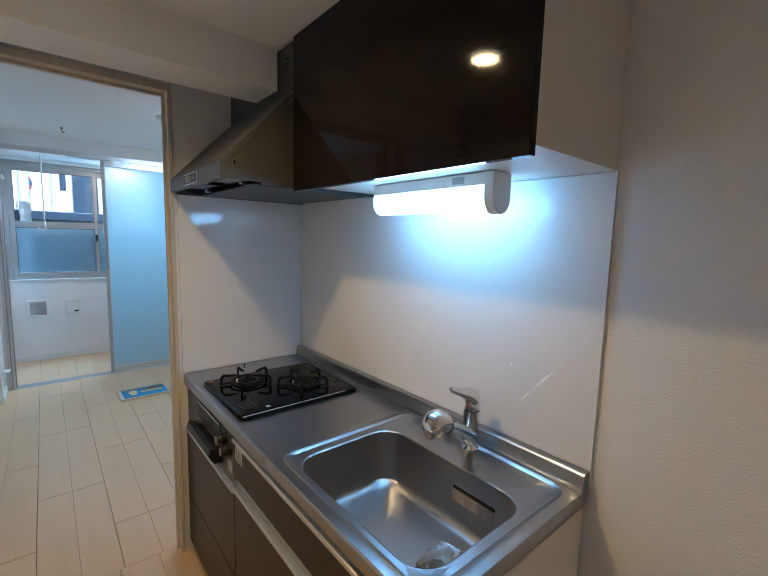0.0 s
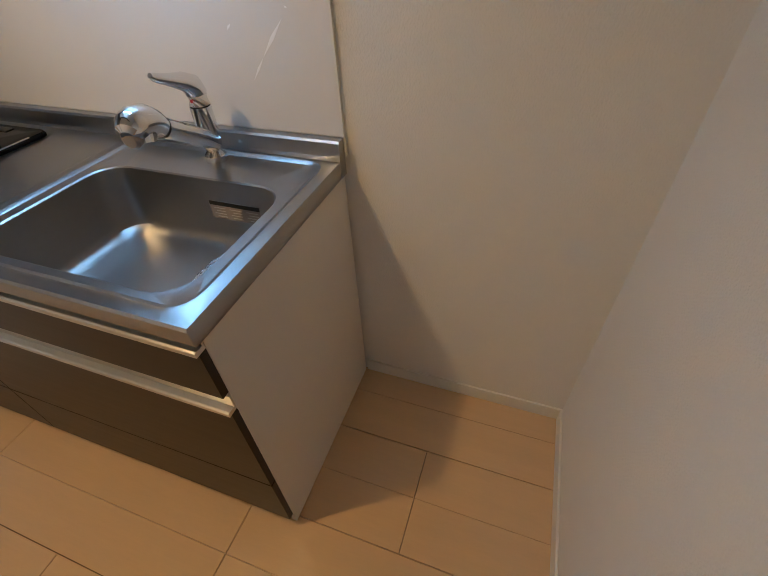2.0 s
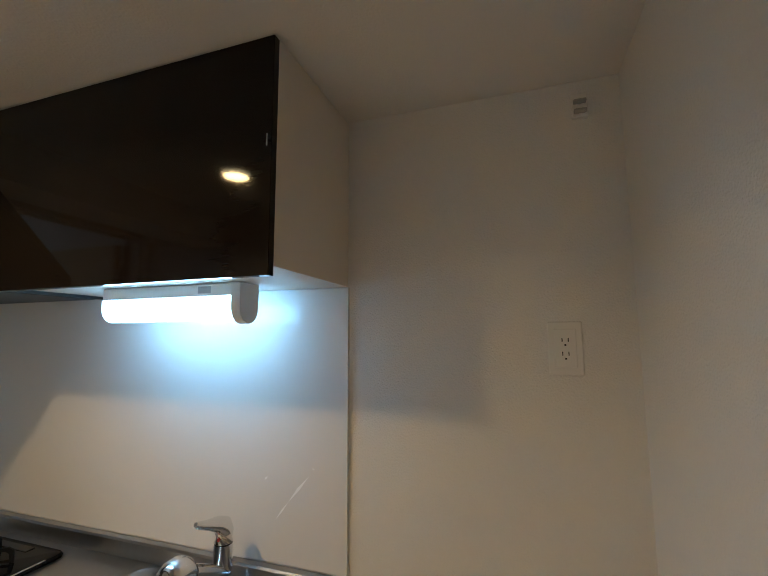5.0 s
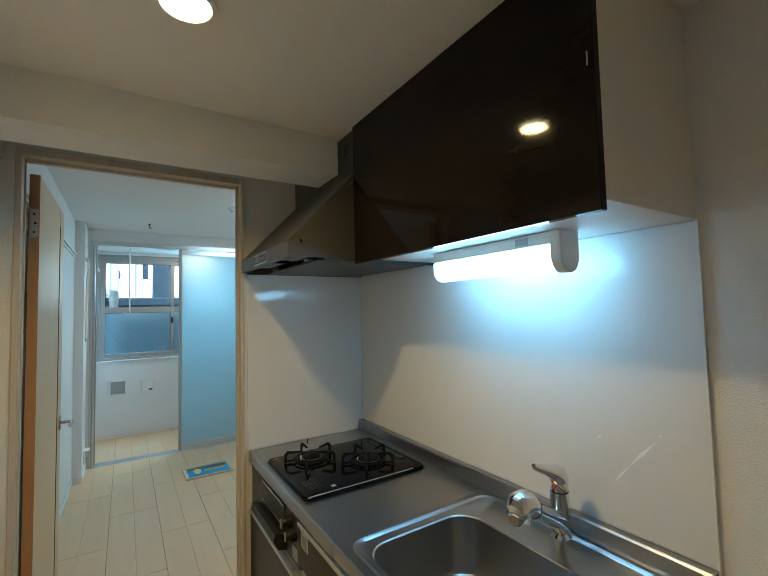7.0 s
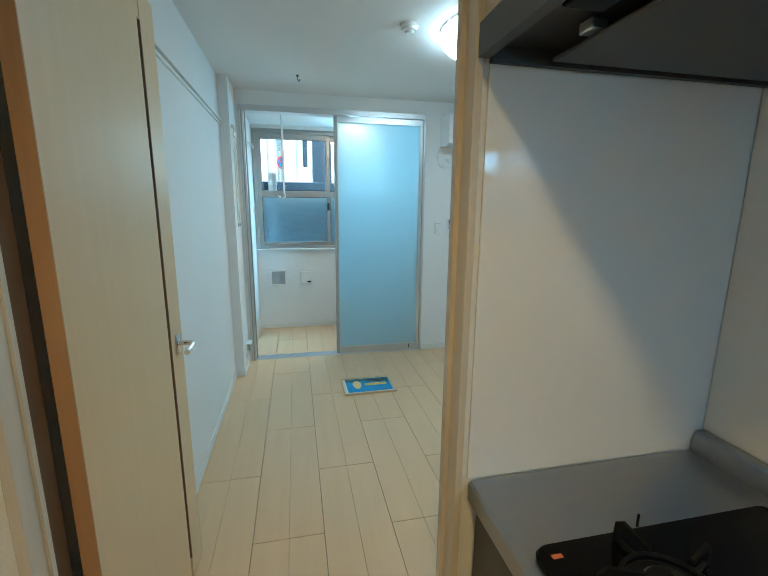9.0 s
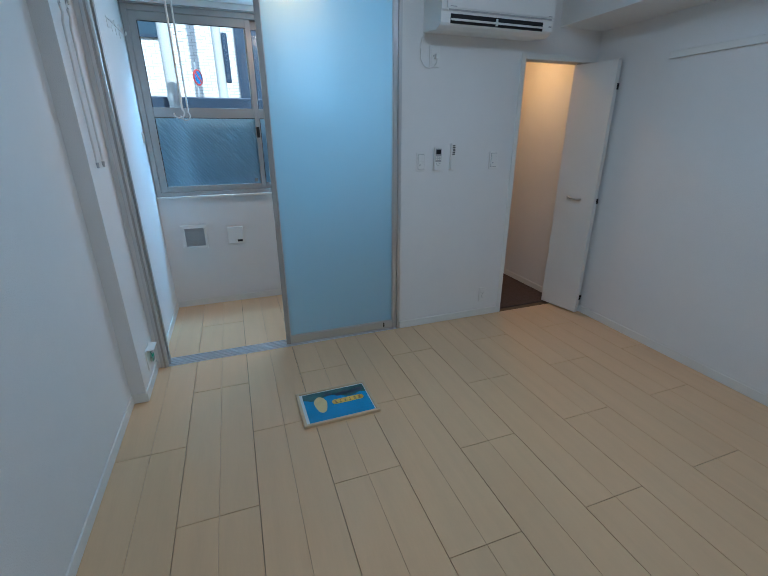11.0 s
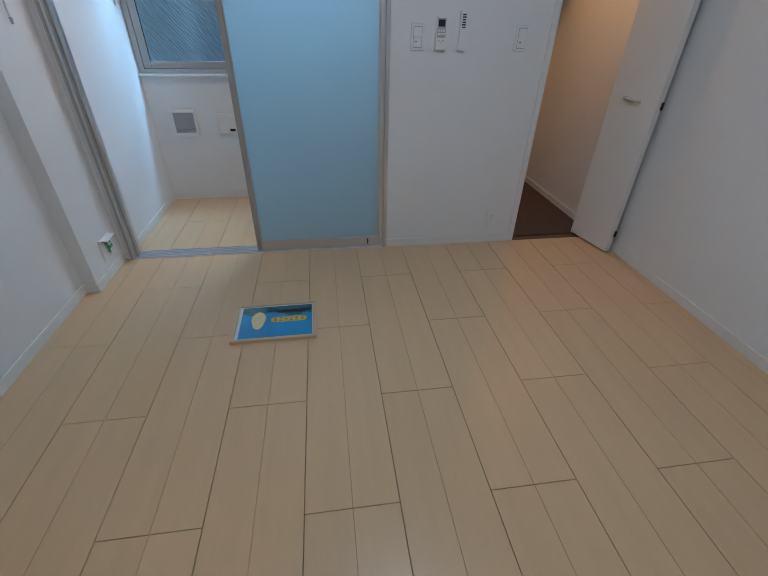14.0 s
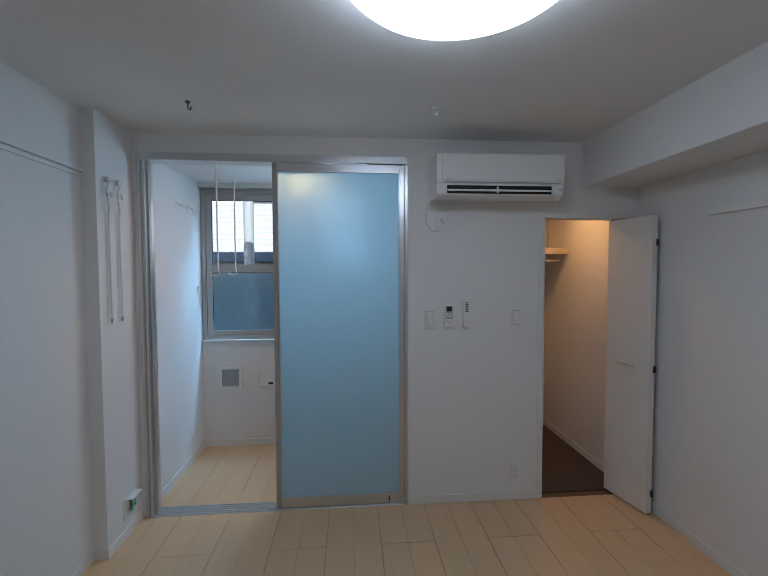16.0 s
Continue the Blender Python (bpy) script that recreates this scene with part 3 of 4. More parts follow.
add("lever", tube(bmesh.new(), [(0.943, 0.709, ZT + 0.1305), (0.943, 0.708, ZT + 0.156), (0.934, 0.706, ZT + 0.174), (0.908, 0.702, ZT + 0.188), (0.875, 0.698, ZT + 0.200), (0.845, 0.695, ZT + 0.211), (0.832, 0.694, ZT + 0.217), (0.824, 0.693, ZT + 0.222)],
                  [0.0235, 0.0235, 0.0230, 0.0185, 0.0130, 0.0095, 0.0080, 0.005], 28), "chrome", tap, "chrome lever", True)
add("lever_mark", boxes((0.9185, 0.9205, 0.703, 0.709, ZT + 0.140, ZT + 0.147)), "sign_red", tap, "small red temperature mark")

# ---- hob ----
hob = thing("gas_hob", (0.715, 1.51, ZT), "black glass two-burner gas hob set in worktop", "hob")
hb = bmesh.new()
loft(hb, [ring(0.474, 0.956, 1.295, 1.724, 0.022, ZT - 0.004), ring(0.472, 0.958, 1.293, 1.726, 0.024, ZT + 0.006), ring(0.476, 0.954, 1.297, 1.722, 0.022, ZT + 0.013), ring(0.492, 0.938, 1.313, 1.706, 0.012, ZT + 0.015)], close_first=True, close_last=True)
add("glass_top", hb, "glass_top", hob, "glossy black hob plate", True)
# the highlight on the plate's edge, put in as a pale metal strip
add("front_bar", boxes((0.482, 0.90, 1.296, 1.3005, ZT + 0.0095, ZT + 0.0135)), "alu", hob, "bright strip painting the highlight along the hob edge")
for (bx, by), r in (((0.617, 1.60), 0.036), ((0.793, 1.45), 0.041)):
    add("drip_ring", rod(rod(bmesh.new(), (bx, by, ZT + 0.014), (bx, by, ZT + 0.018), 0.066, 0.060, 36), (bx, by, ZT + 0.018), (bx, by, ZT + 0.022), r + 0.012, r + 0.010, 36), "iron", hob, "", True)
    burner = add("burner", rod(rod(bmesh.new(), (bx, by, ZT + 0.022), (bx, by, ZT + 0.034), r + 0.004, r, 32), (bx, by, ZT + 0.034), (bx, by, ZT + 0.04), r, r * 0.6, 32), "iron", hob, "cast burner head", True)
    add("burner_band", rod(bmesh.new(), (bx, by, ZT + 0.0265), (bx, by, ZT + 0.029), r + 0.0045, n=32), "bowl", burner, "bright burner band", True)
    add("sensor", rod(bmesh.new(), (bx, by, ZT + 0.04), (bx, by, ZT + 0.055), 0.008, 0.007, 16), "black", burner, "", True)
    add("spark_pin", rod(bmesh.new(), (bx - 0.04, by + 0.012, ZT + 0.02), (bx - 0.04, by + 0.012, ZT + 0.037), 0.003), "plastic", burner)
    trivet = bmesh.new()
    for k in range(5):
        a = radians(72 * k + 20)
        c, s_ = math.cos(a), math.sin(a)
        at = lambda q, z: (bx + q * c, by + q * s_, ZT + z)
        side = Vector((-s_, c, 0)) * 0.003
        arm = [at(0.044, 0.050), at(0.044, 0.056), at(0.094, 0.060), at(0.106, 0.050), at(0.108, 0.018), at(0.098, 0.016), at(0.096, 0.042), at(0.088, 0.049)]
        lo, hi = [trivet.verts.new(Vector(p) - side) for p in arm], [trivet.verts.new(Vector(p) + side) for p in arm]
        trivet.faces.new(lo[::-1])
        trivet.faces.new(hi)
        for i in range(8):
            trivet.faces.new((lo[i], lo[(i + 1) % 8], hi[(i + 1) % 8], hi[i]))
        tube(trivet, [at(0.100, 0.022), at(0.080, 0.021), at(0.066, 0.024)], 0.004, 8)
    tube(trivet, [(bx + 0.066 * math.cos(radians(a)), by + 0.066 * math.sin(radians(a)), ZT + 0.024) for a in range(0, 361, 12)], 0.0036, 8)
    add("pan_support", trivet, "iron", hob, "black cast pan support", True)
    add("support_pin", rod(bmesh.new(), (bx + 0.02, by + 0.09, ZT + 0.05), (bx + 0.02, by + 0.09, ZT + 0.072), 0.002), "iron", hob)
add("rear_vent", boxes((0.91, 0.935, 1.40, 1.66, ZT + 0.0148, ZT + 0.017), bevel=0.0008), "black", hob)
add("warning_label", boxes((0.50, 0.56, 1.34, 1.43, ZT + 0.0149, ZT + 0.0153)), "glass_top", hob, "grey printed safety panel")
lines = bmesh.new()
for k in range(5):
    boxes((0.505 + 0.011 * k, 0.508 + 0.011 * k, 1.345, 1.425, ZT + 0.0153, ZT + 0.0156), bm=lines)
add("safety_print", lines, "hood_dark", hob)
add("mark", boxes((0.578, 0.594, 1.322, 1.338, ZT + 0.0149, ZT + 0.0154), bevel=0.0002), "grey", hob, "small square silver mark")
add("badge", boxes((0.492, 0.51, 1.692, 1.70, ZT + 0.0149, ZT + 0.0154)), "orange", hob, "small orange badge")

# ---- splash panels ----
structure("splash_panel_east", boxes((1.032, E_KIT, 0.405, DOOR0 - 0.006, 0.905, 1.646), bevel=0.0008), "splash", "glossy white splash panel behind the counter", "splash panel")
structure("splash_panel_north", boxes((0.446, 1.031, DOOR0 - 0.006, DOOR0, 0.858, 1.69), bevel=0.0008), "splash", "glossy white splash panel beside the hob", "splash panel")
structure("splash_edge_trim", boxes((1.030, E_KIT, 0.400, 0.4045, 0.86, 1.646)), "trim", "thin white edge strip of the splash panel", "trim")
# scratches on the panel, with their reflected glint painted as pale slivers
for y0, z0, y1, z1, w in ((0.512, 1.140, 0.575, 1.066, 0.0034), (0.575, 1.066, 0.612, 1.018, 0.0022), (0.640, 1.128, 0.652, 1.116, 0.002), (0.498, 1.160, 0.501, 1.157, 0.003)):
    outline = [(y0, z0), ((y0 + y1) / 2 - w, (z0 + z1) / 2 - w * 0.4), (y1, z1), ((y0 + y1) / 2 + w, (z0 + z1) / 2 + w)]
    structure("splash_scuff", prism(bmesh.new(), outline, "x", 1.0316, 1.0322), "scuff", "thin scratch on the splash panel, its glint painted pale", "scuff")

# ---- wall cabinet ----
cab = thing("wall_cabinet", (0.85, 0.84, 1.63), "glossy near-black wall cabinet with cream sides", "wall cabinet")
add("cabinet_body", boxes((0.678, E_KIT - 0.001, 0.404, 1.276, 1.648, K_TOP - 0.004), bevel=0.001), "cream", cab, "cream cabinet body")
add("cabinet_door", boxes((0.658, 0.676, 0.402, 1.278, 1.628, K_TOP - 0.008), bevel=0.001), "black_gloss", cab, "glossy near-black door")
add("door_gap", boxes((0.6568, 0.6578, 0.412, 0.4145, 1.885, 1.91)), "grey", cab)

# lamp under the wall cabinet
under = thing("under_cabinet_lamp", (0.80, 0.85, 1.64), "lit white fluorescent lamp under the wall cabinet", "lamp")
LX0, LX1, LY0, LY1 = 0.835, 0.905, 0.60, 1.062
add("housing", boxes((LX0, LX1, LY0 + 0.025, LY1, 1.614, 1.647), bevel=0.003), "plastic", under, "white lamp housing")
outline = [(LX0, 1.6135)] + [((LX0 + LX1) / 2 - 0.035 * math.cos(radians(a)), 1.590 - 0.036 * math.sin(radians(a))) for a in range(0, 181, 15)] + [(LX1, 1.6135)]
add("tube_cover", prism(bmesh.new(), outline, "y", LY0 + 0.027, LY1), "tube", under, "glowing white diffuser", True)
outline = [(LX0 - 0.002, 1.646)] + [((LX0 + LX1) / 2 - 0.037 * math.cos(radians(a)), 1.586 - 0.041 * math.sin(radians(a))) for a in range(0, 181, 15)] + [(LX1 + 0.002, 1.646)]
add("end_cap", prism(bmesh.new(), outline, "y", LY0, LY0 + 0.026), "plastic", under, "white end cap")
add("rating_print", boxes((LX0 - 0.0006, LX0, 0.69, 0.73, 1.622, 1.640)), "grey", under)

# ---- range hood ----
hood = thing("range_hood", (0.72, 1.59, 1.65), "silver grey sloping range hood", "range hood")
HY0, HY1 = 1.286, 1.904
shell = bmesh.new()
prism(shell, [(0.42, 1.648), (0.42, 1.699), (0.675, 1.965), (0.675, K_TOP - 0.004), (0.69, K_TOP - 0.004), (0.69, 1.96), (0.44, 1.693), (0.44, 1.648)], "y", HY0, HY1)
add("sloping_front", shell, "hood", hood)
for a, b in ((HY0, HY0 + 0.002), (HY1 - 0.002, HY1)):
    add("side_plate", prism(bmesh.new(), [(0.441, 1.648), (0.441, 1.692), (0.6905, 1.9585), (0.6905, K_TOP - 0.004), (1.03, K_TOP - 0.004), (1.03, 1.648)], "y", a, b), "hood", hood)
add("inner_tray", boxes((0.443, 1.028, HY0 + 0.003, HY1 - 0.003, 1.668, 1.675)), "hood_dark", hood, "dark inner tray")
add("rectifier_plate", boxes((0.535, 1.0, HY0 + 0.03, HY1 - 0.03, 1.640, 1.647), bevel=0.003), "hood", hood, "flat grey flow plate")
for span in ((0.55, 1.03, HY0, HY0 + 0.012, 1.640, 1.6478), (0.44, 1.03, HY1 - 0.012, HY1, 1.640, 1.6478)):
    add("hood_rim", boxes(span), "hood_dark", hood)
add("lamp_lens", boxes((0.452, 0.515, 1.335, 1.47, 1.655, 1.667), bevel=0.002), "lens", hood, "dull lamp lens")
add("filter_knob", boxes((0.455, 0.52, 1.56, 1.74, 1.655, 1.667), bevel=0.004), "glass_top", hood, "dark oval recess")
for y in (1.40, 1.78):
    add("bracket", boxes((0.522, 0.548, y - 0.014, y + 0.014, 1.648, 1.664), bevel=0.003), "alu", hood, "small steel bracket")
add("switch_bezel", boxes((0.4188, 0.4203, 1.527, 1.688, 1.655, 1.694), bevel=0.0006), "alu", hood, "thin silver bezel round the switches")
plate = add("switch_plate", boxes((0.4176, 0.4189, 1.530, 1.685, 1.658, 1.691), bevel=0.0005), "black", hood, "black switch plate")
for k in range(4):
    add("switch", prism(bmesh.new(), [(1.600 + 0.019 * k, 1.664), (1.609 + 0.019 * k, 1.664), (1.613 + 0.019 * k, 1.685), (1.604 + 0.019 * k, 1.685)], "x", 0.4160, 0.4177), "lens", plate, "grey rocker switch")
add("switch_print", boxes((0.4172, 0.4177, 1.545, 1.585, 1.672, 1.675)), "grey", plate)
add("side_screw", rod(bmesh.new(), (0.462, HY0 + 0.001, 1.70), (0.462, HY0 - 0.004, 1.70), 0.006, 0.004, 14), "chrome", hood, "", True)
slots = bmesh.new()
for k in range(3):
    boxes((0.6735, 0.6752, 1.335, 1.375, 2.05 + 0.014 * k, 2.054 + 0.014 * k), bm=slots)
add("vent_slots", slots, "dark", hood)

# ---- kitchen fixtures ----


def socket(place, axis, label, group="", w=0.07, h=0.118, holes=2, name="wall_socket"):
    """A wall plate facing -x (axis 'x'), +x ('w') or -y ('y')."""
    th = thing(name, place, label, "socket", group)
    def turn(bm):
        spin = {"y": 0, "x": -90, "w": 90}[axis]
        bmesh.ops.rotate(bm, verts=bm.verts, cent=(0, 0, 0), matrix=Matrix.Rotation(radians(spin), 3, "Z"))
        return bm
    part("plate", turn(boxes((-w / 2, w / 2, -0.007, 0, -h / 2, h / 2), bevel=0.003)), "plastic", th)
    part("insert", turn(boxes((-w * 0.31, w * 0.31, -0.0095, -0.0065, -h * 0.36, h * 0.36), bevel=0.001)), "plastic", th)
    for k in range(holes):
        z = (k - (holes - 1) / 2) * 0.031
        part("outlet", turn(boxes((-0.0075, -0.0055, -0.0105, -0.009, z - 0.001, z + 0.008), (0.0055, 0.0075, -0.0105, -0.009, z - 0.001, z + 0.008),
                                  (-0.0018, 0.0018, -0.0105, -0.009, z - 0.010, z - 0.006))), "dark", th)
    return th


socket((E_KIT, -0.139, 1.483), "x", "white wall socket with two outlets", h=0.122, w=0.075)
bracket = thing("wall_bracket", (E_KIT, -0.20, 2.06), "small white hook bracket high on the wall", "bracket")
part("bracket_plate", boxes((-0.012, 0, -0.018, 0.018, -0.03, 0.03), bevel=0.002), "plastic", bracket)
part("bracket_lip", boxes((-0.026, -0.012, -0.014, 0.014, 0.002, 0.01), (-0.026, -0.012, -0.014, 0.014, -0.022, -0.014), bevel=0.002), "grey", bracket)


def downlight(place, r=0.052, label="round recessed downlight with warm light"):
    th = thing("downlight", place, label, "downlight", "warm downlights")
    trimring = bmesh.new()
    circle = lambda q, z: [(q * math.cos(radians(a)), q * math.sin(radians(a)), z) for a in range(0, 360, 10)]
    loft(trimring, [circle(r + 0.012, 0), circle(r + 0.011, -0.004), circle(r, -0.005), circle(r - 0.003, 0.0)])
    part("trim_ring", trimring, "plastic", th, "white trim ring", True)
    part("diffuser", rod(bmesh.new(), (0, 0, -0.0035), (0, 0, -0.001), r - 0.002, n=36), "warm_disc", th, "glowing warm disc")
    return th


downlight((0.085, 0.95, K_TOP))
downlight((0.64, 5.15, A_TOP))
downlight((2.45, 5.45, 2.12))
vent = thing("wall_vent", (0.186, DOOR0, 2.182), "round white ventilation grille above the doorway", "vent")
circle = lambda q, y: [(q * math.cos(radians(a)), y, q * math.sin(radians(a))) for a in range(0, 360, 10)]
for k, q in enumerate((0.080, 0.062, 0.045, 0.028)):
    part("ring", loft(bmesh.new(), [circle(q, 0), circle(q, -0.012), circle(q - 0.010, -0.018 - 0.004 * k), circle(q - 0.013, -0.006)]), "trim", vent, "", True)
part("core", rod(bmesh.new(), (0, -0.003, 0), (0, -0.001, 0), 0.075, n=30), "hood_dark", vent)

control = thing("wall_control", (W, 1.235, 1.165), "white wall control with small dark displays", "wall control")
part("case", boxes((0, 0.018, -0.08, 0.08, -0.085, 0.085), bevel=0.004), "plastic", control)
part("display", boxes((0.0175, 0.0195, -0.06, 0.068, 0.01, 0.062), bevel=0.001), "black", control, "dark display")
for k in range(3):
    part("button", boxes((0.0194, 0.021, 0.005 + 0.021 * k, 0.02 + 0.021 * k, 0.02, 0.05), bevel=0.0008), "plastic", control)
part("lower_cover", boxes((0.0175, 0.0205, -0.07, 0.074, -0.07, -0.045), (0.0175, 0.0205, -0.07, 0.074, -0.035, -0.004), bevel=0.001), "grey", control, "grey key cover")

# ---- sliding glass door and alcove ----
sframe = structure("sliding_door_frame", boxes((-0.316, -0.272, FAR0 - 0.006, FAR1 + 0.002, 0, 2.18), (1.288, 1.311, FAR0 - 0.006, FAR1 + 0.002, 0, 2.18), (-0.316, 1.311, FAR0 - 0.008, FAR1 + 0.002, 2.18, 2.226), bevel=0.002),
                   "alu", "silver aluminium sliding door frame", "door frame")
structure("jamb_bead", boxes((-0.296, -0.286, FAR0 - 0.014, FAR0 - 0.006, 0.0, 2.18), (-0.272, -0.262, FAR0 + 0.02, FAR0 + 0.05, 0.0, 2.18)), "alu_bronze", "dark grooved bead on the door frame", "trim")
track = boxes((-0.272, 1.288, FAR0 - 0.004, FAR1, -0.009, 0.002))
for y in (FAR0 + 0.006, FAR0 + 0.028, FAR0 + 0.05, FAR0 + 0.072, FAR0 + 0.092):
    boxes((-0.272, 1.288, y - 0.003, y + 0.003, 0.002, 0.008), bm=track)
structure("sliding_door_track", track, "track", "silver floor track of the sliding door", "track")
slide = thing("door_2", (0.88, FAR0 + 0.02, 0.01), "frosted glass sliding door in aluminium frame", "sliding door")
PX0, PX1, PY0, PY1 = 0.472, 1.288, FAR0 + 0.008, FAR0 + 0.036
add("stile", boxes((PX0, PX0 + 0.028, PY0, PY1, 0.012, 2.178), bevel=0.002), "alu_bronze", slide, "slim aluminium stile")
add("stile", boxes((PX1 - 0.028, PX1, PY0, PY1, 0.012, 2.178), bevel=0.002), "alu", slide, "slim aluminium stile")
add("rail", boxes((PX0 + 0.028, PX1 - 0.028, PY0, PY1, 0.012, 0.07), bevel=0.002), "alu", slide, "aluminium bottom rail")
add("rail", boxes((PX0 + 0.028, PX1 - 0.028, PY0, PY1, 2.125, 2.178), bevel=0.002), "alu", slide, "aluminium top rail")
pane = add("pane", boxes((PX0 + 0.022, PX1 - 0.022, PY0 + 0.011, PY0 + 0.016, 0.06, 2.135)), "frost", slide, "frosted glass pane")
add("glazing_bead", boxes((PX0 + 0.028, PX0 + 0.034, PY0 + 0.004, PY0 + 0.010, 0.07, 2.125), (PX1 - 0.034, PX1 - 0.028, PY0 + 0.004, PY0 + 0.010, 0.07, 2.125), (PX0 + 0.034, PX1 - 0.034, PY0 + 0.004, PY0 + 0.010, 0.07, 0.075)), "alu", slide)
add("catch", boxes((1.185, 1.193, PY0 - 0.004, PY0, 0.025, 0.062)), "black", slide, "small dark catch")

# window
win = thing("window_1", (0.43, 6.02, 0.93), "aluminium sliding window with clear and wired panes", "window")
win["kind"] = "structure"
WX0, WX1, WZ0, WZ1 = -0.312, 1.158, 0.93, 2.222
add("window_frame", boxes((WX0, WX0 + 0.035, 5.985, 6.10, WZ0, WZ1), (WX1 - 0.035, WX1, 5.985, 6.10, WZ0, WZ1), (WX0 + 0.035, WX1 - 0.035, 5.985, 6.10, WZ0, WZ0 + 0.03), (WX0 + 0.035, WX1 - 0.035, 5.985, 6.10, WZ1 - 0.05, WZ1), bevel=0.002), "alu_bronze", win)
add("window_sill", boxes((-0.316, 1.359, 5.955, 6.12, 0.9155, 0.9295), bevel=0.002), "trim", win, "white window sill")
for x0, x1, y in ((WX0 + 0.036, 0.515, 5.995), (0.47, WX1 - 0.036, 6.04)):
    z0, z1 = WZ0 + 0.031, WZ1 - 0.051
    s = add("sash", boxes((x0, x0 + 0.05, y, y + 0.03, z0, z1), (x1 - 0.036, x1, y, y + 0.03, z0, z1), (x0 + 0.05, x1 - 0.036, y, y + 0.03, z0, z0 + 0.045), (x0 + 0.05, x1 - 0.036, y, y + 0.03, z1 - 0.055, z1), (x0 + 0.05, x1 - 0.036, y, y + 0.03, 1.503, 1.572), bevel=0.002),
            "alu_bronze", win, "bronze-grey aluminium sash")
    clear = add("pane", boxes((x0 + 0.045, x1 - 0.03, y + 0.012, y + 0.017, 1.565, z1 - 0.05)), "glass", s, "clear window pane")
    obscure = add("pane", boxes((x0 + 0.045, x1 - 0.03, y + 0.012, y + 0.017, z0 + 0.04, 1.51)), "wired", s, "ribbed obscure window pane")
    clear.visible_shadow = obscure.visible_shadow = False
    add("gasket", boxes((x0 + 0.049, x0 + 0.053, y - 0.001, y + 0.006, z0 + 0.045, 1.503), (x0 + 0.049, x0 + 0.053, y - 0.001, y + 0.006, 1.572, z1 - 0.055),
                        (x0 + 0.05, x1 - 0.036, y - 0.001, y + 0.006, z1 - 0.059, z1 - 0.055), (x0 + 0.05, x1 - 0.036, y - 0.001, y + 0.006, 1.499, 1.503)), "black", s)
add("sash_lock", boxes((0.484, 0.507, 5.982, 5.995, 1.36, 1.44), bevel=0.003), "black", win, "dark sash lock")
add("sash_label", boxes((0.43, 0.455, 6.0058, 6.0066, 1.02, 1.045)), "label", win)
blind = thing("blind_box", (0.4, 5.95, 2.235), "slim white rolled-up blind box", "blind")
add("case", boxes((-0.315, 1.358, 5.935, 5.984, 2.214, A_TOP - 0.002), bevel=0.003), "trim", blind)
add("bottom_bar", boxes((-0.31, 1.35, 5.945, 5.975, 2.206, 2.213), bevel=0.002), "alu_bronze", blind)


def hanger(x, y, z0, label):
    th = thing("drying_pole_hanger", (x, y, A_TOP), label, "pole hanger", "drying pole hangers")
    part("ceiling_plate", rod(bmesh.new(), (0, 0, 0), (0, 0, -0.012), 0.018, 0.015, 20), "plastic", th, "", True)
    part("rod", rod(bmesh.new(), (0, 0, -0.012), (0, 0, z0 - A_TOP + 0.04), 0.006, 0.0055, 12), "plastic", th, "", True)
    pts = [(0, 0, z0 - A_TOP + 0.06)] +  [(-0.022 + 0.030 * math.cos(radians(a)), 0, z0 - A_TOP + 0.02 + 0.030 * math.sin(radians(a))) for a in range(40, -200, -20)]
    part("hook", tube(bmesh.new(), pts, 0.005, 8), "plastic", th, "", True)


hanger(0.02, 5.36, 1.49, "white drying-pole hanger hanging from the alcove ceiling")
hanger(0.02, 5.80, 1.49, "white drying-pole hanger hanging before the window")

for k in range(4):
    hk = thing("coat_hook", (-0.317, 5.52 + 0.105 * k, 2.0), "small white coat hook on the alcove wall", "hook", "row of coat hooks")
    part("hook_plate", boxes((0, 0.004, -0.011, 0.011, -0.03, 0.03), bevel=0.001), "plastic", hk)
    part("hook_arm", tube(bmesh.new(), [(0.003, 0, 0.02), (0.02, 0, 0.005), (0.03, 0, -0.012), (0.036, 0, -0.005), (0.038, 0, 0.012)], 0.004, 8), "plastic", hk, "", True)
rope = thing("cleat", (-0.317, 5.90, 1.36), "small white cord cleat beside the window", "cleat")
part("cleat_body", boxes((0, 0.014, -0.008, 0.008, -0.035, 0.035), bevel=0.004), "plastic", rope)

av = thing("wall_vent", (-0.096, BACK, 0.598), "square white wall vent with grey grille", "vent")
part("vent_frame", boxes((-0.095, 0.095, -0.022, 0, -0.1, -0.074), (-0.095, 0.095, -0.022, 0, 0.074, 0.1), (-0.095, -0.066, -0.022, 0, -0.074, 0.074), (0.078, 0.095, -0.022, 0, -0.074, 0.074), bevel=0.003), "plastic", av)
part("grille", boxes((-0.066, 0.078, -0.014, -0.002, -0.074, 0.074)), "grey", av, "grey filter grille")
for k in range(12):
    part("slat", boxes((-0.066, 0.078, -0.018, -0.014, -0.069 + 0.012 * k, -0.064 + 0.012 * k)), "grey", av)
ab = thing("outlet_cover", (0.222, BACK, 0.592), "square white wall box with dark slot", "wall box")
part("cover", boxes((-0.065, 0.065, -0.03, 0, -0.072, 0.072), bevel=0.006), "plastic", ab)
part("slot", boxes((0.012, 0.052, -0.0315, -0.0295, -0.055, -0.037)), "dark", ab)

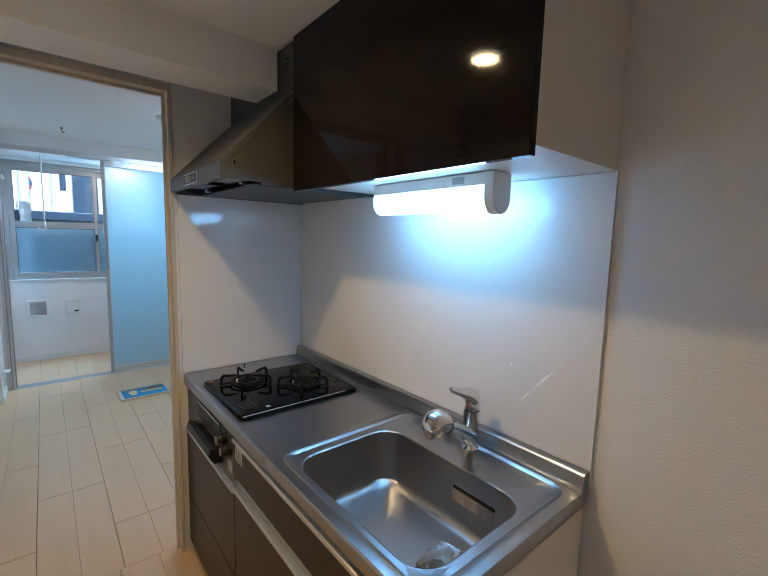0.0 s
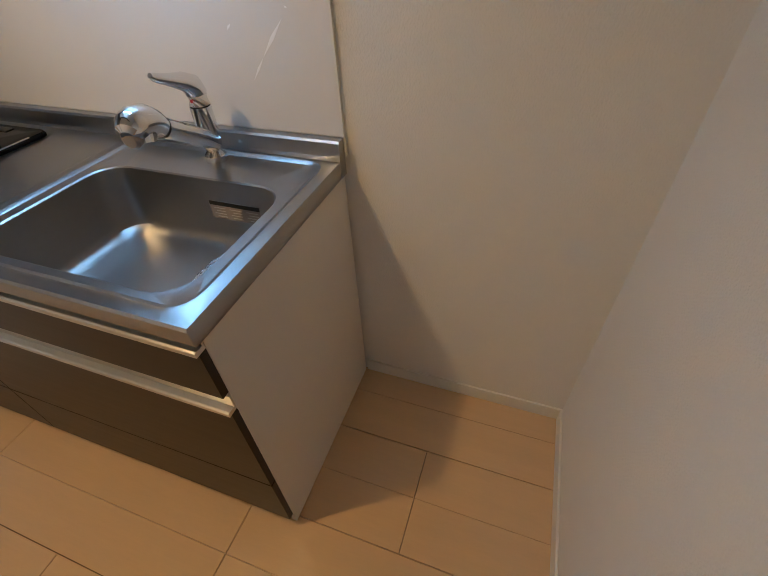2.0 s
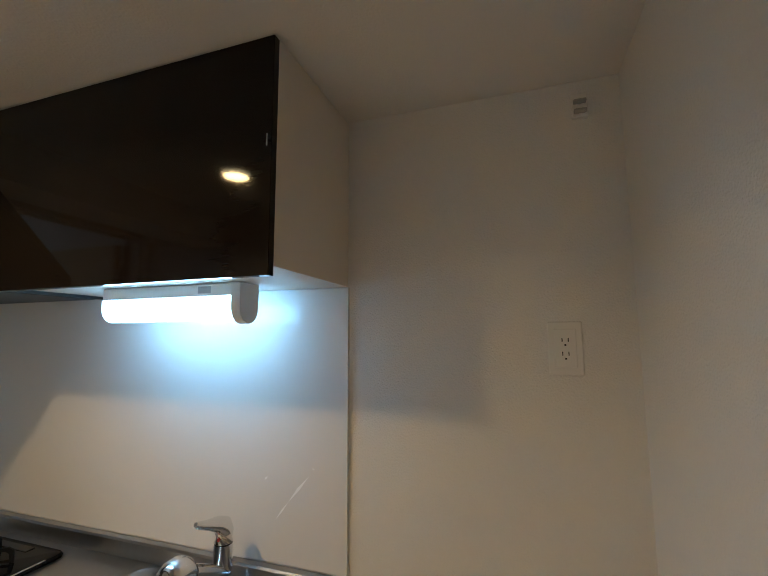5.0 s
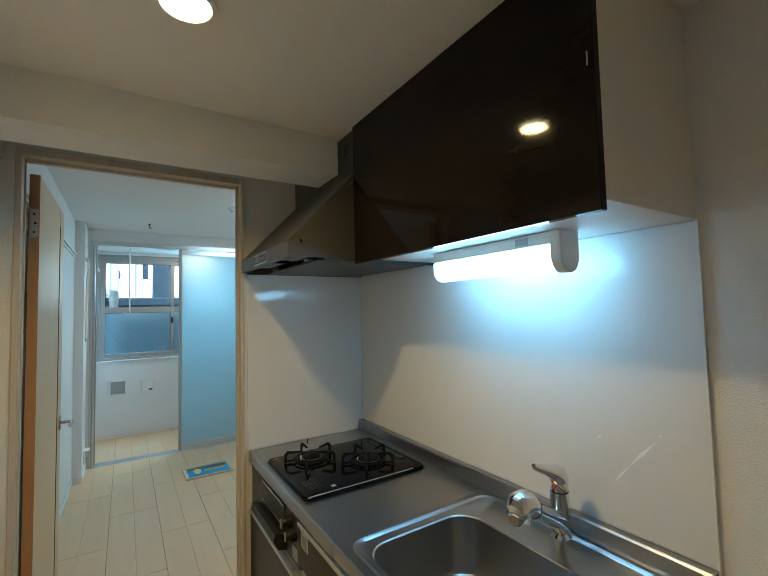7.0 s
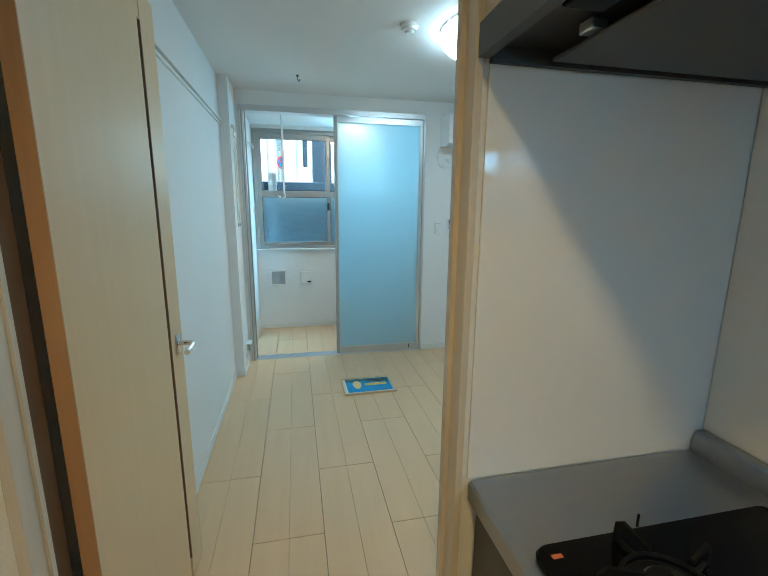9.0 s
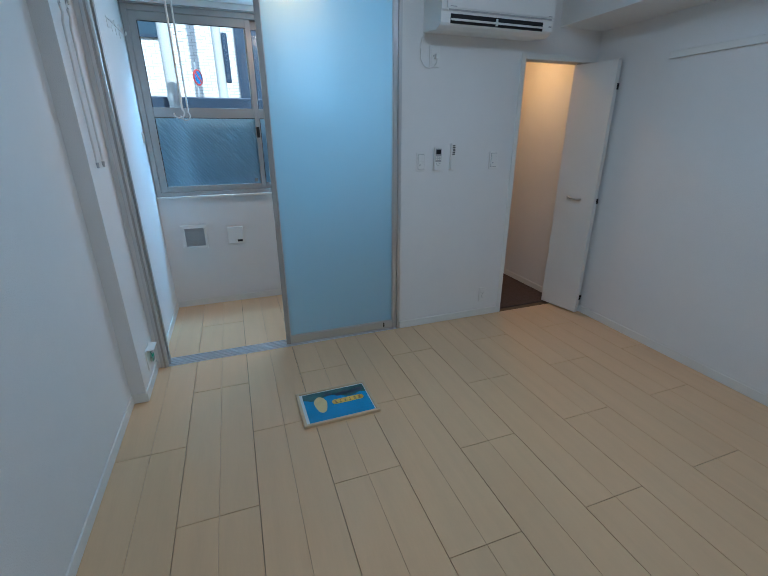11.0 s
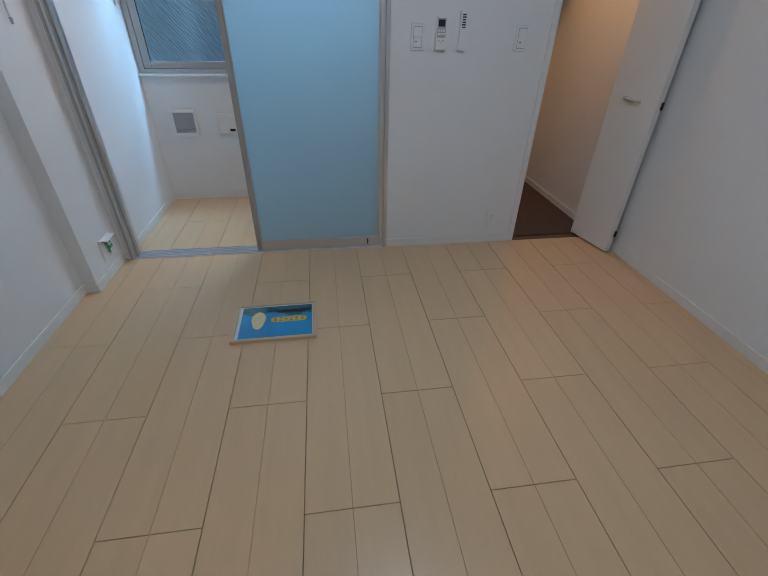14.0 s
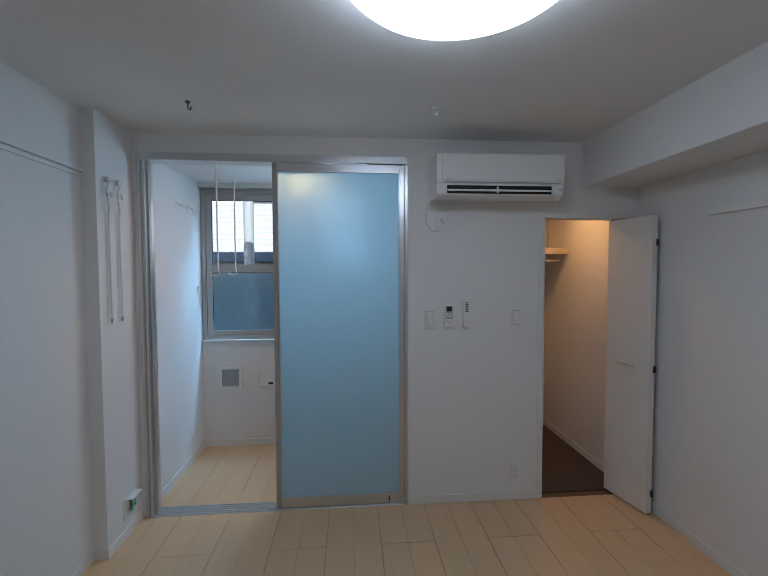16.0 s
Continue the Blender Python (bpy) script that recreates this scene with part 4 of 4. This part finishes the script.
# ---- closet ----
structure("closet_casing", boxes((2.172, 2.207, FAR0 - 0.006, FAR1, 0, 1.885), (2.79, 2.818, FAR0 - 0.006, FAR1, 0, 1.885), (2.207, 2.79, FAR0 - 0.006, FAR1, 1.853, 1.885), bevel=0.0015), "trim", "white flat casing of the closet opening", "door frame")
shelf = thing("closet_shelf", (2.15, 6.0, 1.66), "pale wooden closet shelf with hanging rail", "shelf")
add("shelf_board", boxes((1.461, E_ROOM - 0.001, 5.80, 6.199, 1.655, 1.705), bevel=0.002), "jamb", shelf)
add("hanging_rail", rod(bmesh.new(), (1.461, 5.90, 1.60), (E_ROOM - 0.001, 5.90, 1.60), 0.0125), "chrome", shelf, "chrome hanging rail", True)
fold = thing("door_3", (2.76, 4.87, 0.01), "open white bifold closet door", "folding door")


def leaf(name, a, b, thick, owner):
    """An upright leaf from a to b in plan, with its thickness to the right of that line."""
    a, b = Vector(a), Vector(b)
    d = (b - a).normalized()
    nrm = Vector((-d.y, d.x)) * thick
    return add(name, prism(bmesh.new(), [tuple(a), tuple(b), tuple(b + nrm), tuple(a + nrm)], "z", 0.014, 1.842), "trim", owner)


front = leaf("door_leaf", (2.682, 5.03), (2.752, 4.716), 0.028, fold)
leaf("door_leaf", (2.812, 5.03), (2.788, 4.722), -0.024, fold)
for z in (1.68, 0.91, 0.14):
    add("hinge", boxes((2.776, 2.790, 4.712, 4.719, z - 0.02, z + 0.02), bevel=0.002), "black", fold, "small dark hinge")
add("pull_handle", tube(bmesh.new(), [(2.706, 4.92, 0.925), (2.684, 4.912, 0.925), (2.686, 4.88, 0.918), (2.697, 4.835, 0.914), (2.728, 4.822, 0.914)], 0.007, 8), "alu", fold, "satin metal pull handle", True)
add("top_pivot", boxes((2.69, 2.76, 5.0, 5.02, 1.842, 1.852)), "grey", fold)

# ---- air conditioner ----
ac = thing("air_conditioner", (1.83, 4.86, 1.94), "white wall-mounted air conditioner with open louvre", "air conditioner")
ax0, ax1 = 1.447, 2.207
prof = [(4.969, 1.955), (4.80, 1.938), (4.755, 1.953), (4.744, 1.965), (4.742, 2.017), (4.735, 2.026), (4.735, 2.185), (4.742, 2.194), (4.969, 2.198)]
add("casing", prism(bmesh.new(), prof, "x", ax0, ax1), "plastic", ac)
add("front_panel", boxes((ax0 + 0.03, ax1 - 0.006, 4.728, 4.7345, 2.032, 2.186), bevel=0.002), "plastic", ac, "smooth white front panel")
add("panel_gap", boxes((ax0 + 0.045, ax1 - 0.02, 4.7335, 4.736, 2.020, 2.0285)), "grey", ac)
add("air_outlet", boxes((ax0 + 0.06, ax1 - 0.075, 4.7405, 4.752, 1.962, 2.008)), "dark", ac, "dark open air outlet")
add("louvre", prism(bmesh.new(), [(4.728, 1.978), (4.738, 1.986), (4.752, 1.986), (4.752, 1.981), (4.740, 1.979), (4.73, 1.973)], "x", ax0 + 0.062, ax1 - 0.077), "plastic", ac, "white louvre blade")
add("louvre_pivot", boxes((1.80, 1.81, 4.73, 4.745, 1.966, 2.0)), "plastic", ac)
for span in ((ax0 + 0.05, ax0 + 0.09, 4.7275, 4.7282, 2.038, 2.042), (ax1 - 0.05, ax1 - 0.022, 4.7275, 4.7282, 2.036, 2.04), (ax1 - 0.03, ax1 - 0.01, 4.741, 4.7425, 1.985, 1.992)):
    add("printed_mark", boxes(span), "grey", ac)
add("power_cord", tube(bmesh.new(), [(ax0 + 0.01, 4.95, 1.95), (1.432, 4.955, 1.92), (1.425, 4.957, 1.87), (1.432, 4.957, 1.81), (1.455, 4.955, 1.775), (1.49, 4.952, 1.762), (1.52, 4.95, 1.775), (1.535, 4.948, 1.80), (1.535, 4.95, 1.825)], 0.0035, 8), "plastic", ac, "white looping power cord", True)
add("plug", boxes((1.522, 1.548, 4.935, 4.960, 1.815, 1.845), bevel=0.004), "plastic", ac, "white plug")
socket((1.525, FAR0, 1.83), "y", "white wall socket below the air conditioner", holes=1)
socket((2.022, FAR0, 0.18), "y", "white wall socket near the floor", w=0.062, h=0.12)


def switch(x, label, rockers=1):
    th = thing("light_switch", (x, FAR0, 1.209), label, "light switch", "light switches")
    part("plate", boxes((-0.035, 0.035, -0.009, 0, -0.06, 0.06), bevel=0.003), "plastic", th)
    # grey sheet that draws the shade round the rockers as colour
    part("rocker_gap", boxes((-0.0232, 0.0232, -0.0098, -0.0088, -0.0475, 0.0475)), "grey", th)
    high = 0.09 / rockers
    for k in range(rockers):
        z = -0.045 + high * k
        part("rocker", boxes((-0.021, 0.021, -0.014, -0.009, z + 0.0008, z + high - 0.0008), bevel=0.0015), "plastic", th)
    part("pilot", boxes((-0.012, -0.005, -0.0148, -0.0138, -0.022, -0.017)), "dark", th)


switch(1.452, "white double light switch beside the remote controls", 2)
switch(2.018, "white light switch beside the closet opening")
rc = thing("remote_control", (1.571, FAR0, 1.222), "white remote control in a wall holder", "remote control")
part("holder", boxes((-0.028, 0.028, -0.012, 0, -0.075, -0.02), bevel=0.005), "plastic", rc, "white wall holder")
part("case", prism(bmesh.new(), rrect(-0.026, 0.026, -0.068, 0.078, 0.012), "y", -0.026, -0.006), "plastic", rc)
part("key_panel", boxes((-0.022, 0.022, -0.0268, -0.0255, -0.014, 0.070), bevel=0.0005), "grey", rc, "grey key panel")
part("screen", boxes((-0.017, 0.017, -0.0278, -0.0265, 0.034, 0.064), bevel=0.0004), "dark", rc, "dark display")
part("lower_keys", boxes((-0.016, -0.008, -0.0275, -0.0255, -0.030, -0.024), (0.008, 0.016, -0.0275, -0.0255, -0.030, -0.024), (-0.004, 0.004, -0.0275, -0.0255, -0.038, -0.034)), "grey", rc)
for k in range(6):
    part("button", boxes((-0.018 + 0.013 * (k % 3), -0.008 + 0.013 * (k % 3), -0.0285, -0.0255, 0.012 - 0.014 * (k // 3), 0.021 - 0.014 * (k // 3)), bevel=0.001), "plastic", rc)
r2 = thing("remote_control", (1.686, FAR0, 1.235), "slim white lamp remote in a wall holder", "remote control")
part("holder", boxes((-0.022, 0.022, -0.012, 0, -0.088, -0.03), bevel=0.004), "plastic", r2, "white wall holder")
part("case", prism(bmesh.new(), rrect(-0.018, 0.018, -0.08, 0.09, 0.006), "y", -0.024, -0.006), "plastic", r2)
for k in range(6):
    part("button", boxes((-0.009, 0.010, -0.0265, -0.0235, 0.016 + 0.011 * k, 0.022 + 0.011 * k), bevel=0.001), "dark", r2)

# ---- room ceiling things ----
cl = thing("ceiling_light", (1.235, 3.435, TOP), "large round lit white ceiling light", "ceiling light")
dome = bmesh.new()
circ = lambda q, z: [(q * math.cos(radians(a)), q * math.sin(radians(a)), z) for a in range(0, 360, 6)]
loft(dome, [circ(0.325, -0.012), circ(0.332, -0.03), circ(0.325, -0.06), circ(0.298, -0.085), circ(0.23, -0.098), circ(0.12, -0.104)], close_last=True)
part("diffuser", dome, "room_lamp", cl, "glowing white diffuser", True)
part("base", rod(bmesh.new(), (0, 0, 0), (0, 0, -0.014), 0.33, 0.33, 60), "plastic", cl, "white base ring")
sm = thing("smoke_detector", (0.735, 3.50, TOP), "small round white smoke detector", "smoke detector")
part("detector_base", rod(bmesh.new(), (0, 0, 0), (0, 0, -0.014), 0.05, 0.05, 32), "plastic", sm, "", True)
part("detector_head", rod(rod(bmesh.new(), (0, 0, -0.014), (0, 0, -0.03), 0.045, 0.04, 32), (0, 0, -0.03), (0, 0, -0.042), 0.026, 0.02, 24), "plastic", sm, "", True)
for (x, y), m_, lab_ in (((0.168, 4.49), "screen", "small dark ceiling hook"), ((1.376, 4.48), "plastic", "small white ceiling hook")):
    ch = thing("ceiling_hook", (x, y, TOP), lab_, "hook")
    part("hook_base", rod(bmesh.new(), (0, 0, 0), (0, 0, -0.008), 0.012, 0.01, 16), m_, ch, "", True)
    part("hook_bar", tube(bmesh.new(), [(0, 0, -0.006), (0, 0, -0.03), (0.008, 0, -0.042), (0.015, 0, -0.036), (0.016, 0, -0.026)], 0.0035, 8), m_, ch, "", True)

# stored hanger rods on the pilaster
for y in (4.69, 4.79):
    hr = thing("stored_hanger_rod", (-0.338, y, 2.0), "white hooked drying-pole hanger stored on the wall", "pole hanger", "stored hanger rods")
    part("wall_hook", boxes((0, 0.022, -0.008, 0.008, -0.012, 0.016), bevel=0.003), "plastic", hr)
    part("eye", tube(bmesh.new(), [(0.02, 0.016 * math.sin(radians(a)), -0.004 + 0.016 * math.cos(radians(a))) for a in range(0, 361, 30)], 0.0045, 8), "plastic", hr, "", True)
    part("crook", tube(bmesh.new(), [(0.02, 0.0, -0.02), (0.02, -0.012, -0.045), (0.02, -0.022, -0.075), (0.02, -0.018, -0.11), (0.02, 0.0, -0.14), (0.012, 0.004, -0.17)], 0.006, 8), "plastic", hr, "", True)
    part("spur", tube(bmesh.new(), [(0.02, -0.012, -0.055), (0.02, 0.016, -0.06), (0.02, 0.024, -0.085)], 0.006, 8), "plastic", hr, "", True)
    part("rod", rod(bmesh.new(), (0.012, 0.004, -0.17), (0.012, 0.002, -0.735), 0.006, 0.0055, 12), "plastic", hr, "", True)
    part("tip", rod(bmesh.new(), (0.012, 0.002, -0.735), (0.012, 0.002, -0.76), 0.007, 0.005, 12), "grey", hr)
so = thing("media_socket", (-0.338, 4.83, 0.165), "white media outlet with open cover and green label", "socket")
part("plate", boxes((0, 0.008, -0.07, 0.07, -0.062, 0.062), bevel=0.003), "plastic", so)
part("open_cover", boxes((0.008, 0.045, -0.05, 0.06, 0.052, 0.058), bevel=0.002), "plastic", so)
card = bmesh.new()
loft(card, [[(0.012 + 0.012 * math.sin(k * 0.45) + d, y, 0.05 - 0.016 * k) for y, d in ((-0.022, 0), (0.024, 0), (0.024, 0.001), (-0.022, 0.001))] for k in range(6)], True, True)
card = part("label_card", card, "green", so, "curling green printed card")
part("card_patch", boxes((0.0260, 0.0275, -0.016, 0.018, -0.026, -0.006)), "paper_white", card, "white printed patch")
part("card_print", boxes((0.0225, 0.0245, -0.016, 0.018, 0.014, 0.022), (0.0200, 0.0222, -0.016, 0.004, 0.026, 0.034)), "paper_white", card)
part("jack", boxes((0.008, 0.022, -0.01, 0.028, -0.035, -0.012), bevel=0.003), "plastic", so)

# ---- framed print on the floor ----
fp = thing("framed_print", (0.643, 4.22, 0.0), "pale wood framed blue print lying on the floor", "framed print")
fx, fy = 0.202, 0.147
FW = 0.016
part("frame_side", boxes((-fx, fx, -fy, -fy + FW, 0.0005, 0.018), bevel=0.002), "picture_wood", fp)
part("frame_side", boxes((-fx, fx, fy - FW, fy, 0.0005, 0.018), bevel=0.002), "picture_wood", fp)
part("frame_side", boxes((-fx, -fx + FW, -fy + FW, fy - FW, 0.0005, 0.018), bevel=0.002), "picture_wood", fp)
part("frame_side", boxes((fx - FW, fx, -fy + FW, fy - FW, 0.0005, 0.018), bevel=0.002), "picture_wood", fp)
part("print_sheet", boxes((-fx + FW, fx - FW, -fy + FW, fy - FW, 0.0005, 0.010)), "paper_white", fp, "white paper border")
part("blue_field", boxes((-fx + FW + 0.016, fx - FW - 0.006, -fy + FW + 0.008, fy - FW - 0.008, 0.010, 0.0106)), "paper_blue", fp, "blue printed field")
hills = bmesh.new()
edge = [(-fx + FW + 0.016, 0.075)] + [(-0.16 + 0.028 * k, 0.072 - 0.018 * math.sin(k * 0.9) - 0.002 * k) for k in range(12)] + [(fx - FW - 0.006, 0.045), (fx - FW - 0.006, fy - FW - 0.008), (-fx + FW + 0.016, fy - FW - 0.008)]
prism(hills, edge, "z", 0.0106, 0.0110)
part("dark_band", hills, "paper_green", fp, "dark green printed band")
part("pale_patch", prism(bmesh.new(), [(-0.085 + 0.034 * math.cos(radians(a)) * (1 + 0.1 * math.sin(radians(3 * a))), 0.01 + 0.07 * math.sin(radians(a))) for a in range(0, 360, 12)], "z", 0.0110, 0.0114), "paper_cream", fp, "pale yellow printed patch")
part("title_band", prism(bmesh.new(), rrect(-0.025, 0.155, -0.012, 0.030, 0.02), "z", 0.0110, 0.0114), "paper_yellow", fp, "yellow rounded title band")
for k, strokes in enumerate((3, 2, 3, 1, 4, 4)):
    x = -0.010 + 0.0265 * k
    bars_k = boxes((x + 0.007, x + 0.0095, -0.006, 0.022, 0.0114, 0.0116))
    for i in range(strokes):
        z = -0.003 + 0.024 * i / max(1, strokes - 1)
        boxes((x + 0.002 * (i % 2), x + 0.018 - 0.003 * ((i + k) % 2), z, z + 0.003, 0.0116, 0.0118), bm=bars_k)
    part("title_bar", bars_k, "ink", fp)
rocks = bmesh.new()
for x, y, r in ((0.03, 0.072, 0.022), (0.066, 0.078, 0.026), (0.105, 0.070, 0.020), (0.14, 0.082, 0.024), (-0.03, 0.088, 0.018)):
    prism(rocks, [(x + r * 1.3 * math.cos(radians(a)) * (1 + 0.2 * math.sin(radians(3 * a))), y + r * 0.7 * math.sin(radians(a))) for a in range(0, 360, 24)], "z", 0.0110, 0.0112)
part("rock_shapes", rocks, "far_frame", fp, "dark printed rock shapes")
fp.rotation_euler = (0, 0, radians(0.6))

# ---- outside ----
structure("ground", boxes((-300, 300, 6.6, 600, -0.8, -0.5)), "asphalt", "grey asphalt street outside", "ground")
structure("wall_outside", boxes((-3.0, 4.5, 7.35, 7.5, -0.5, 1.62)), "concrete", "grey concrete boundary wall outside the window", "wall")
structure("wall_outside_coping", boxes((-3.0, 4.5, 7.31, 7.54, 1.62, 1.74), bevel=0.01), "far_frame", "dark metal coping of the boundary wall", "coping")
house = thing("apartment_building", (0, 20, -0.5), "white brick apartment building across the street", "building")
FY = 16.0
add("facade", boxes((-14, 14, FY, FY + 8, -0.5, 9)), "mortar", house)
add("roof", boxes((-14.3, 14.3, FY - 0.4, FY + 8.3, 9, 9.4)), "concrete", house)
for x, w, z in ((-2.3, 1.5, 3.75), (4.2, 1.6, 3.75), (-5.6, 1.6, 3.75), (-5.6, 1.6, 0.9), (4.2, 1.6, 0.9)):
    wd = add("window", boxes((x, x + w, FY - 0.09, FY - 0.02, z, z + 1.9), bevel=0.01), "far_frame", house, "dark framed window")
    add("pane", boxes((x + 0.06, x + w - 0.06, FY - 0.10, FY - 0.091, z + 0.06, z + 1.84)), "far_glass", wd)
add("facade_recess", boxes((0.78, 1.40, FY - 0.14, FY - 0.021, -0.5, 9)), "far_frame", house, "tall dark window strip")
verts, faces = [], []
for row in range(70):
    for col in range(52):
        x, z = -6 + 0.232 * col + (0.116 if row % 2 else 0), 0.2 + 0.078 * row
        b0 = len(verts)
        verts += [(x, FY - 0.018, z), (x + 0.217, FY - 0.018, z), (x + 0.217, FY - 0.018, z + 0.068), (x, FY - 0.018, z + 0.068),
                  (x, FY, z), (x + 0.217, FY, z), (x + 0.217, FY, z + 0.068), (x, FY, z + 0.068)]
        faces += [(b0, b0 + 1, b0 + 2, b0 + 3), (b0, b0 + 4, b0 + 5, b0 + 1), (b0 + 3, b0 + 2, b0 + 6, b0 + 7), (b0, b0 + 3, b0 + 7, b0 + 4), (b0 + 1, b0 + 5, b0 + 6, b0 + 2)]
bdata = bpy.data.meshes.new("bricks")
bdata.from_pydata([(x, y - 20, z + 0.5) for x, y, z in verts], [], faces)
bdata.materials.append(M["brick"])
bwall = new("brick_courses", bdata)
bwall.parent = house
bwall["kind"] = "stuff"
pipe = thing("downpipe", (-0.05, 7.0, -0.5), "pale vertical pipe outside the window", "pipe")
add("pipe_body", rod(bmesh.new(), (-0.16, 7.0, -0.5), (-0.16, 7.0, 6), 0.055, n=24), "pipe", pipe, "", True)
add("pipe_clamp", rod(bmesh.new(), (-0.16, 7.0, 1.68), (-0.16, 7.0, 1.74), 0.062, n=24), "alu", pipe, "", True)
sign = thing("road_sign", (-0.27, 15.0, -0.5), "round blue and red no-parking road sign", "road sign")
part("post", rod(bmesh.new(), (0, 0.03, 0), (0, 0.03, 3.6), 0.03), "alu", sign)
part("disc", rod(bmesh.new(), (0, 0, 3.25), (0, -0.015, 3.25), 0.19, n=36), "sign_red", sign)
part("blue_face", rod(bmesh.new(), (0, -0.015, 3.25), (0, -0.02, 3.25), 0.145, n=36), "sign_blue", sign)
bar = boxes((-0.15, 0.15, -0.006, 0, -0.022, 0.022))
bmesh.ops.rotate(bar, verts=bar.verts, cent=(0, 0, 0), matrix=Matrix.Rotation(radians(45), 3, "Y"))
bmesh.ops.translate(bar, verts=bar.verts, vec=(0, -0.021, 3.25))
part("slash", bar, "sign_red", sign)
sign.rotation_euler = (0, 0, radians(58))
pole = thing("utility_pole", (0.30, 13.5, -0.5), "pale concrete utility pole across the street", "utility pole")
add("shaft", rod(bmesh.new(), (0.30, 13.5, -0.5), (0.30, 13.5, 9), 0.11, 0.09, 20), "pipe", pole, "", True)
add("cable_box", boxes((0.40, 0.52, 13.42, 13.58, 2.5, 3.5), bevel=0.02), "far_frame", pole, "dark cable box")

# ---- floor boards ----
BW, BL = 0.3035, 0.909
shared = {}


def strip(parent, x0, x1, y0, y1):
    key = (round(x1 - x0, 4), round(y1 - y0, 4))
    if key not in shared:
        w, d, c = key[0] / 2, key[1] / 2, 0.0012
        bm = bmesh.new()
        loft(bm, [[(sx * w, sy * d, -0.0088) for sx, sy in ((-1, -1), (1, -1), (1, 1), (-1, 1))], [(sx * w, sy * d, -c) for sx, sy in ((-1, -1), (1, -1), (1, 1), (-1, 1))],
                  [(sx * (w - c), sy * (d - c), 0) for sx, sy in ((-1, -1), (1, -1), (1, 1), (-1, 1))]], close_last=True)
        shared[key] = mesh_of(bm, "floor")
    ob = new("floor_board", shared[key])
    ob.location = ((x0 + x1) / 2, (y0 + y1) / 2, 0)
    ob.parent = parent


def boards(name, label, X0, X1, Y0_, Y1_, ox, oy):
    base = structure(name, boxes((X0, X1, Y0_, Y1_, -0.0095, -0.0089)), "seam", label, "floor")
    k = math.floor((X0 - ox) / BW)
    while ox + k * BW < X1 - 1e-6:
        shift = oy if k % 2 == 0 else oy - BL / 2
        n = math.floor((Y0_ - shift) / BL)
        while shift + n * BL < Y1_ - 1e-6:
            a, b = max(Y0_, shift + n * BL + 0.0011), min(Y1_, shift + (n + 1) * BL - 0.0011)
            for h in (0, 1):
                l, r = ox + k * BW + h * BW / 2, ox + k * BW + (h + 1) * BW / 2
                l, r = max(X0, l + (0.0011 if h == 0 else 0.0004)), min(X1, r - (0.0011 if h else 0.0004))
                if r - l > 0.004 and b - a > 0.004:
                    strip(base, l, r, a, b)
            n += 1
        k += 1


boards("floor_room", "pale maple board floor of the room", W, E_ROOM, 1.975, FAR0 - 0.004, -0.105, 3.692)
boards("floor_kitchen", "pale maple board floor of the kitchen", W, E_KIT, HALL, 1.975, 0.180 - BW, 1.0150)
boards("floor_alcove", "pale maple board floor of the alcove", -0.317, 1.36, FAR1, BACK, -0.105, 3.692)
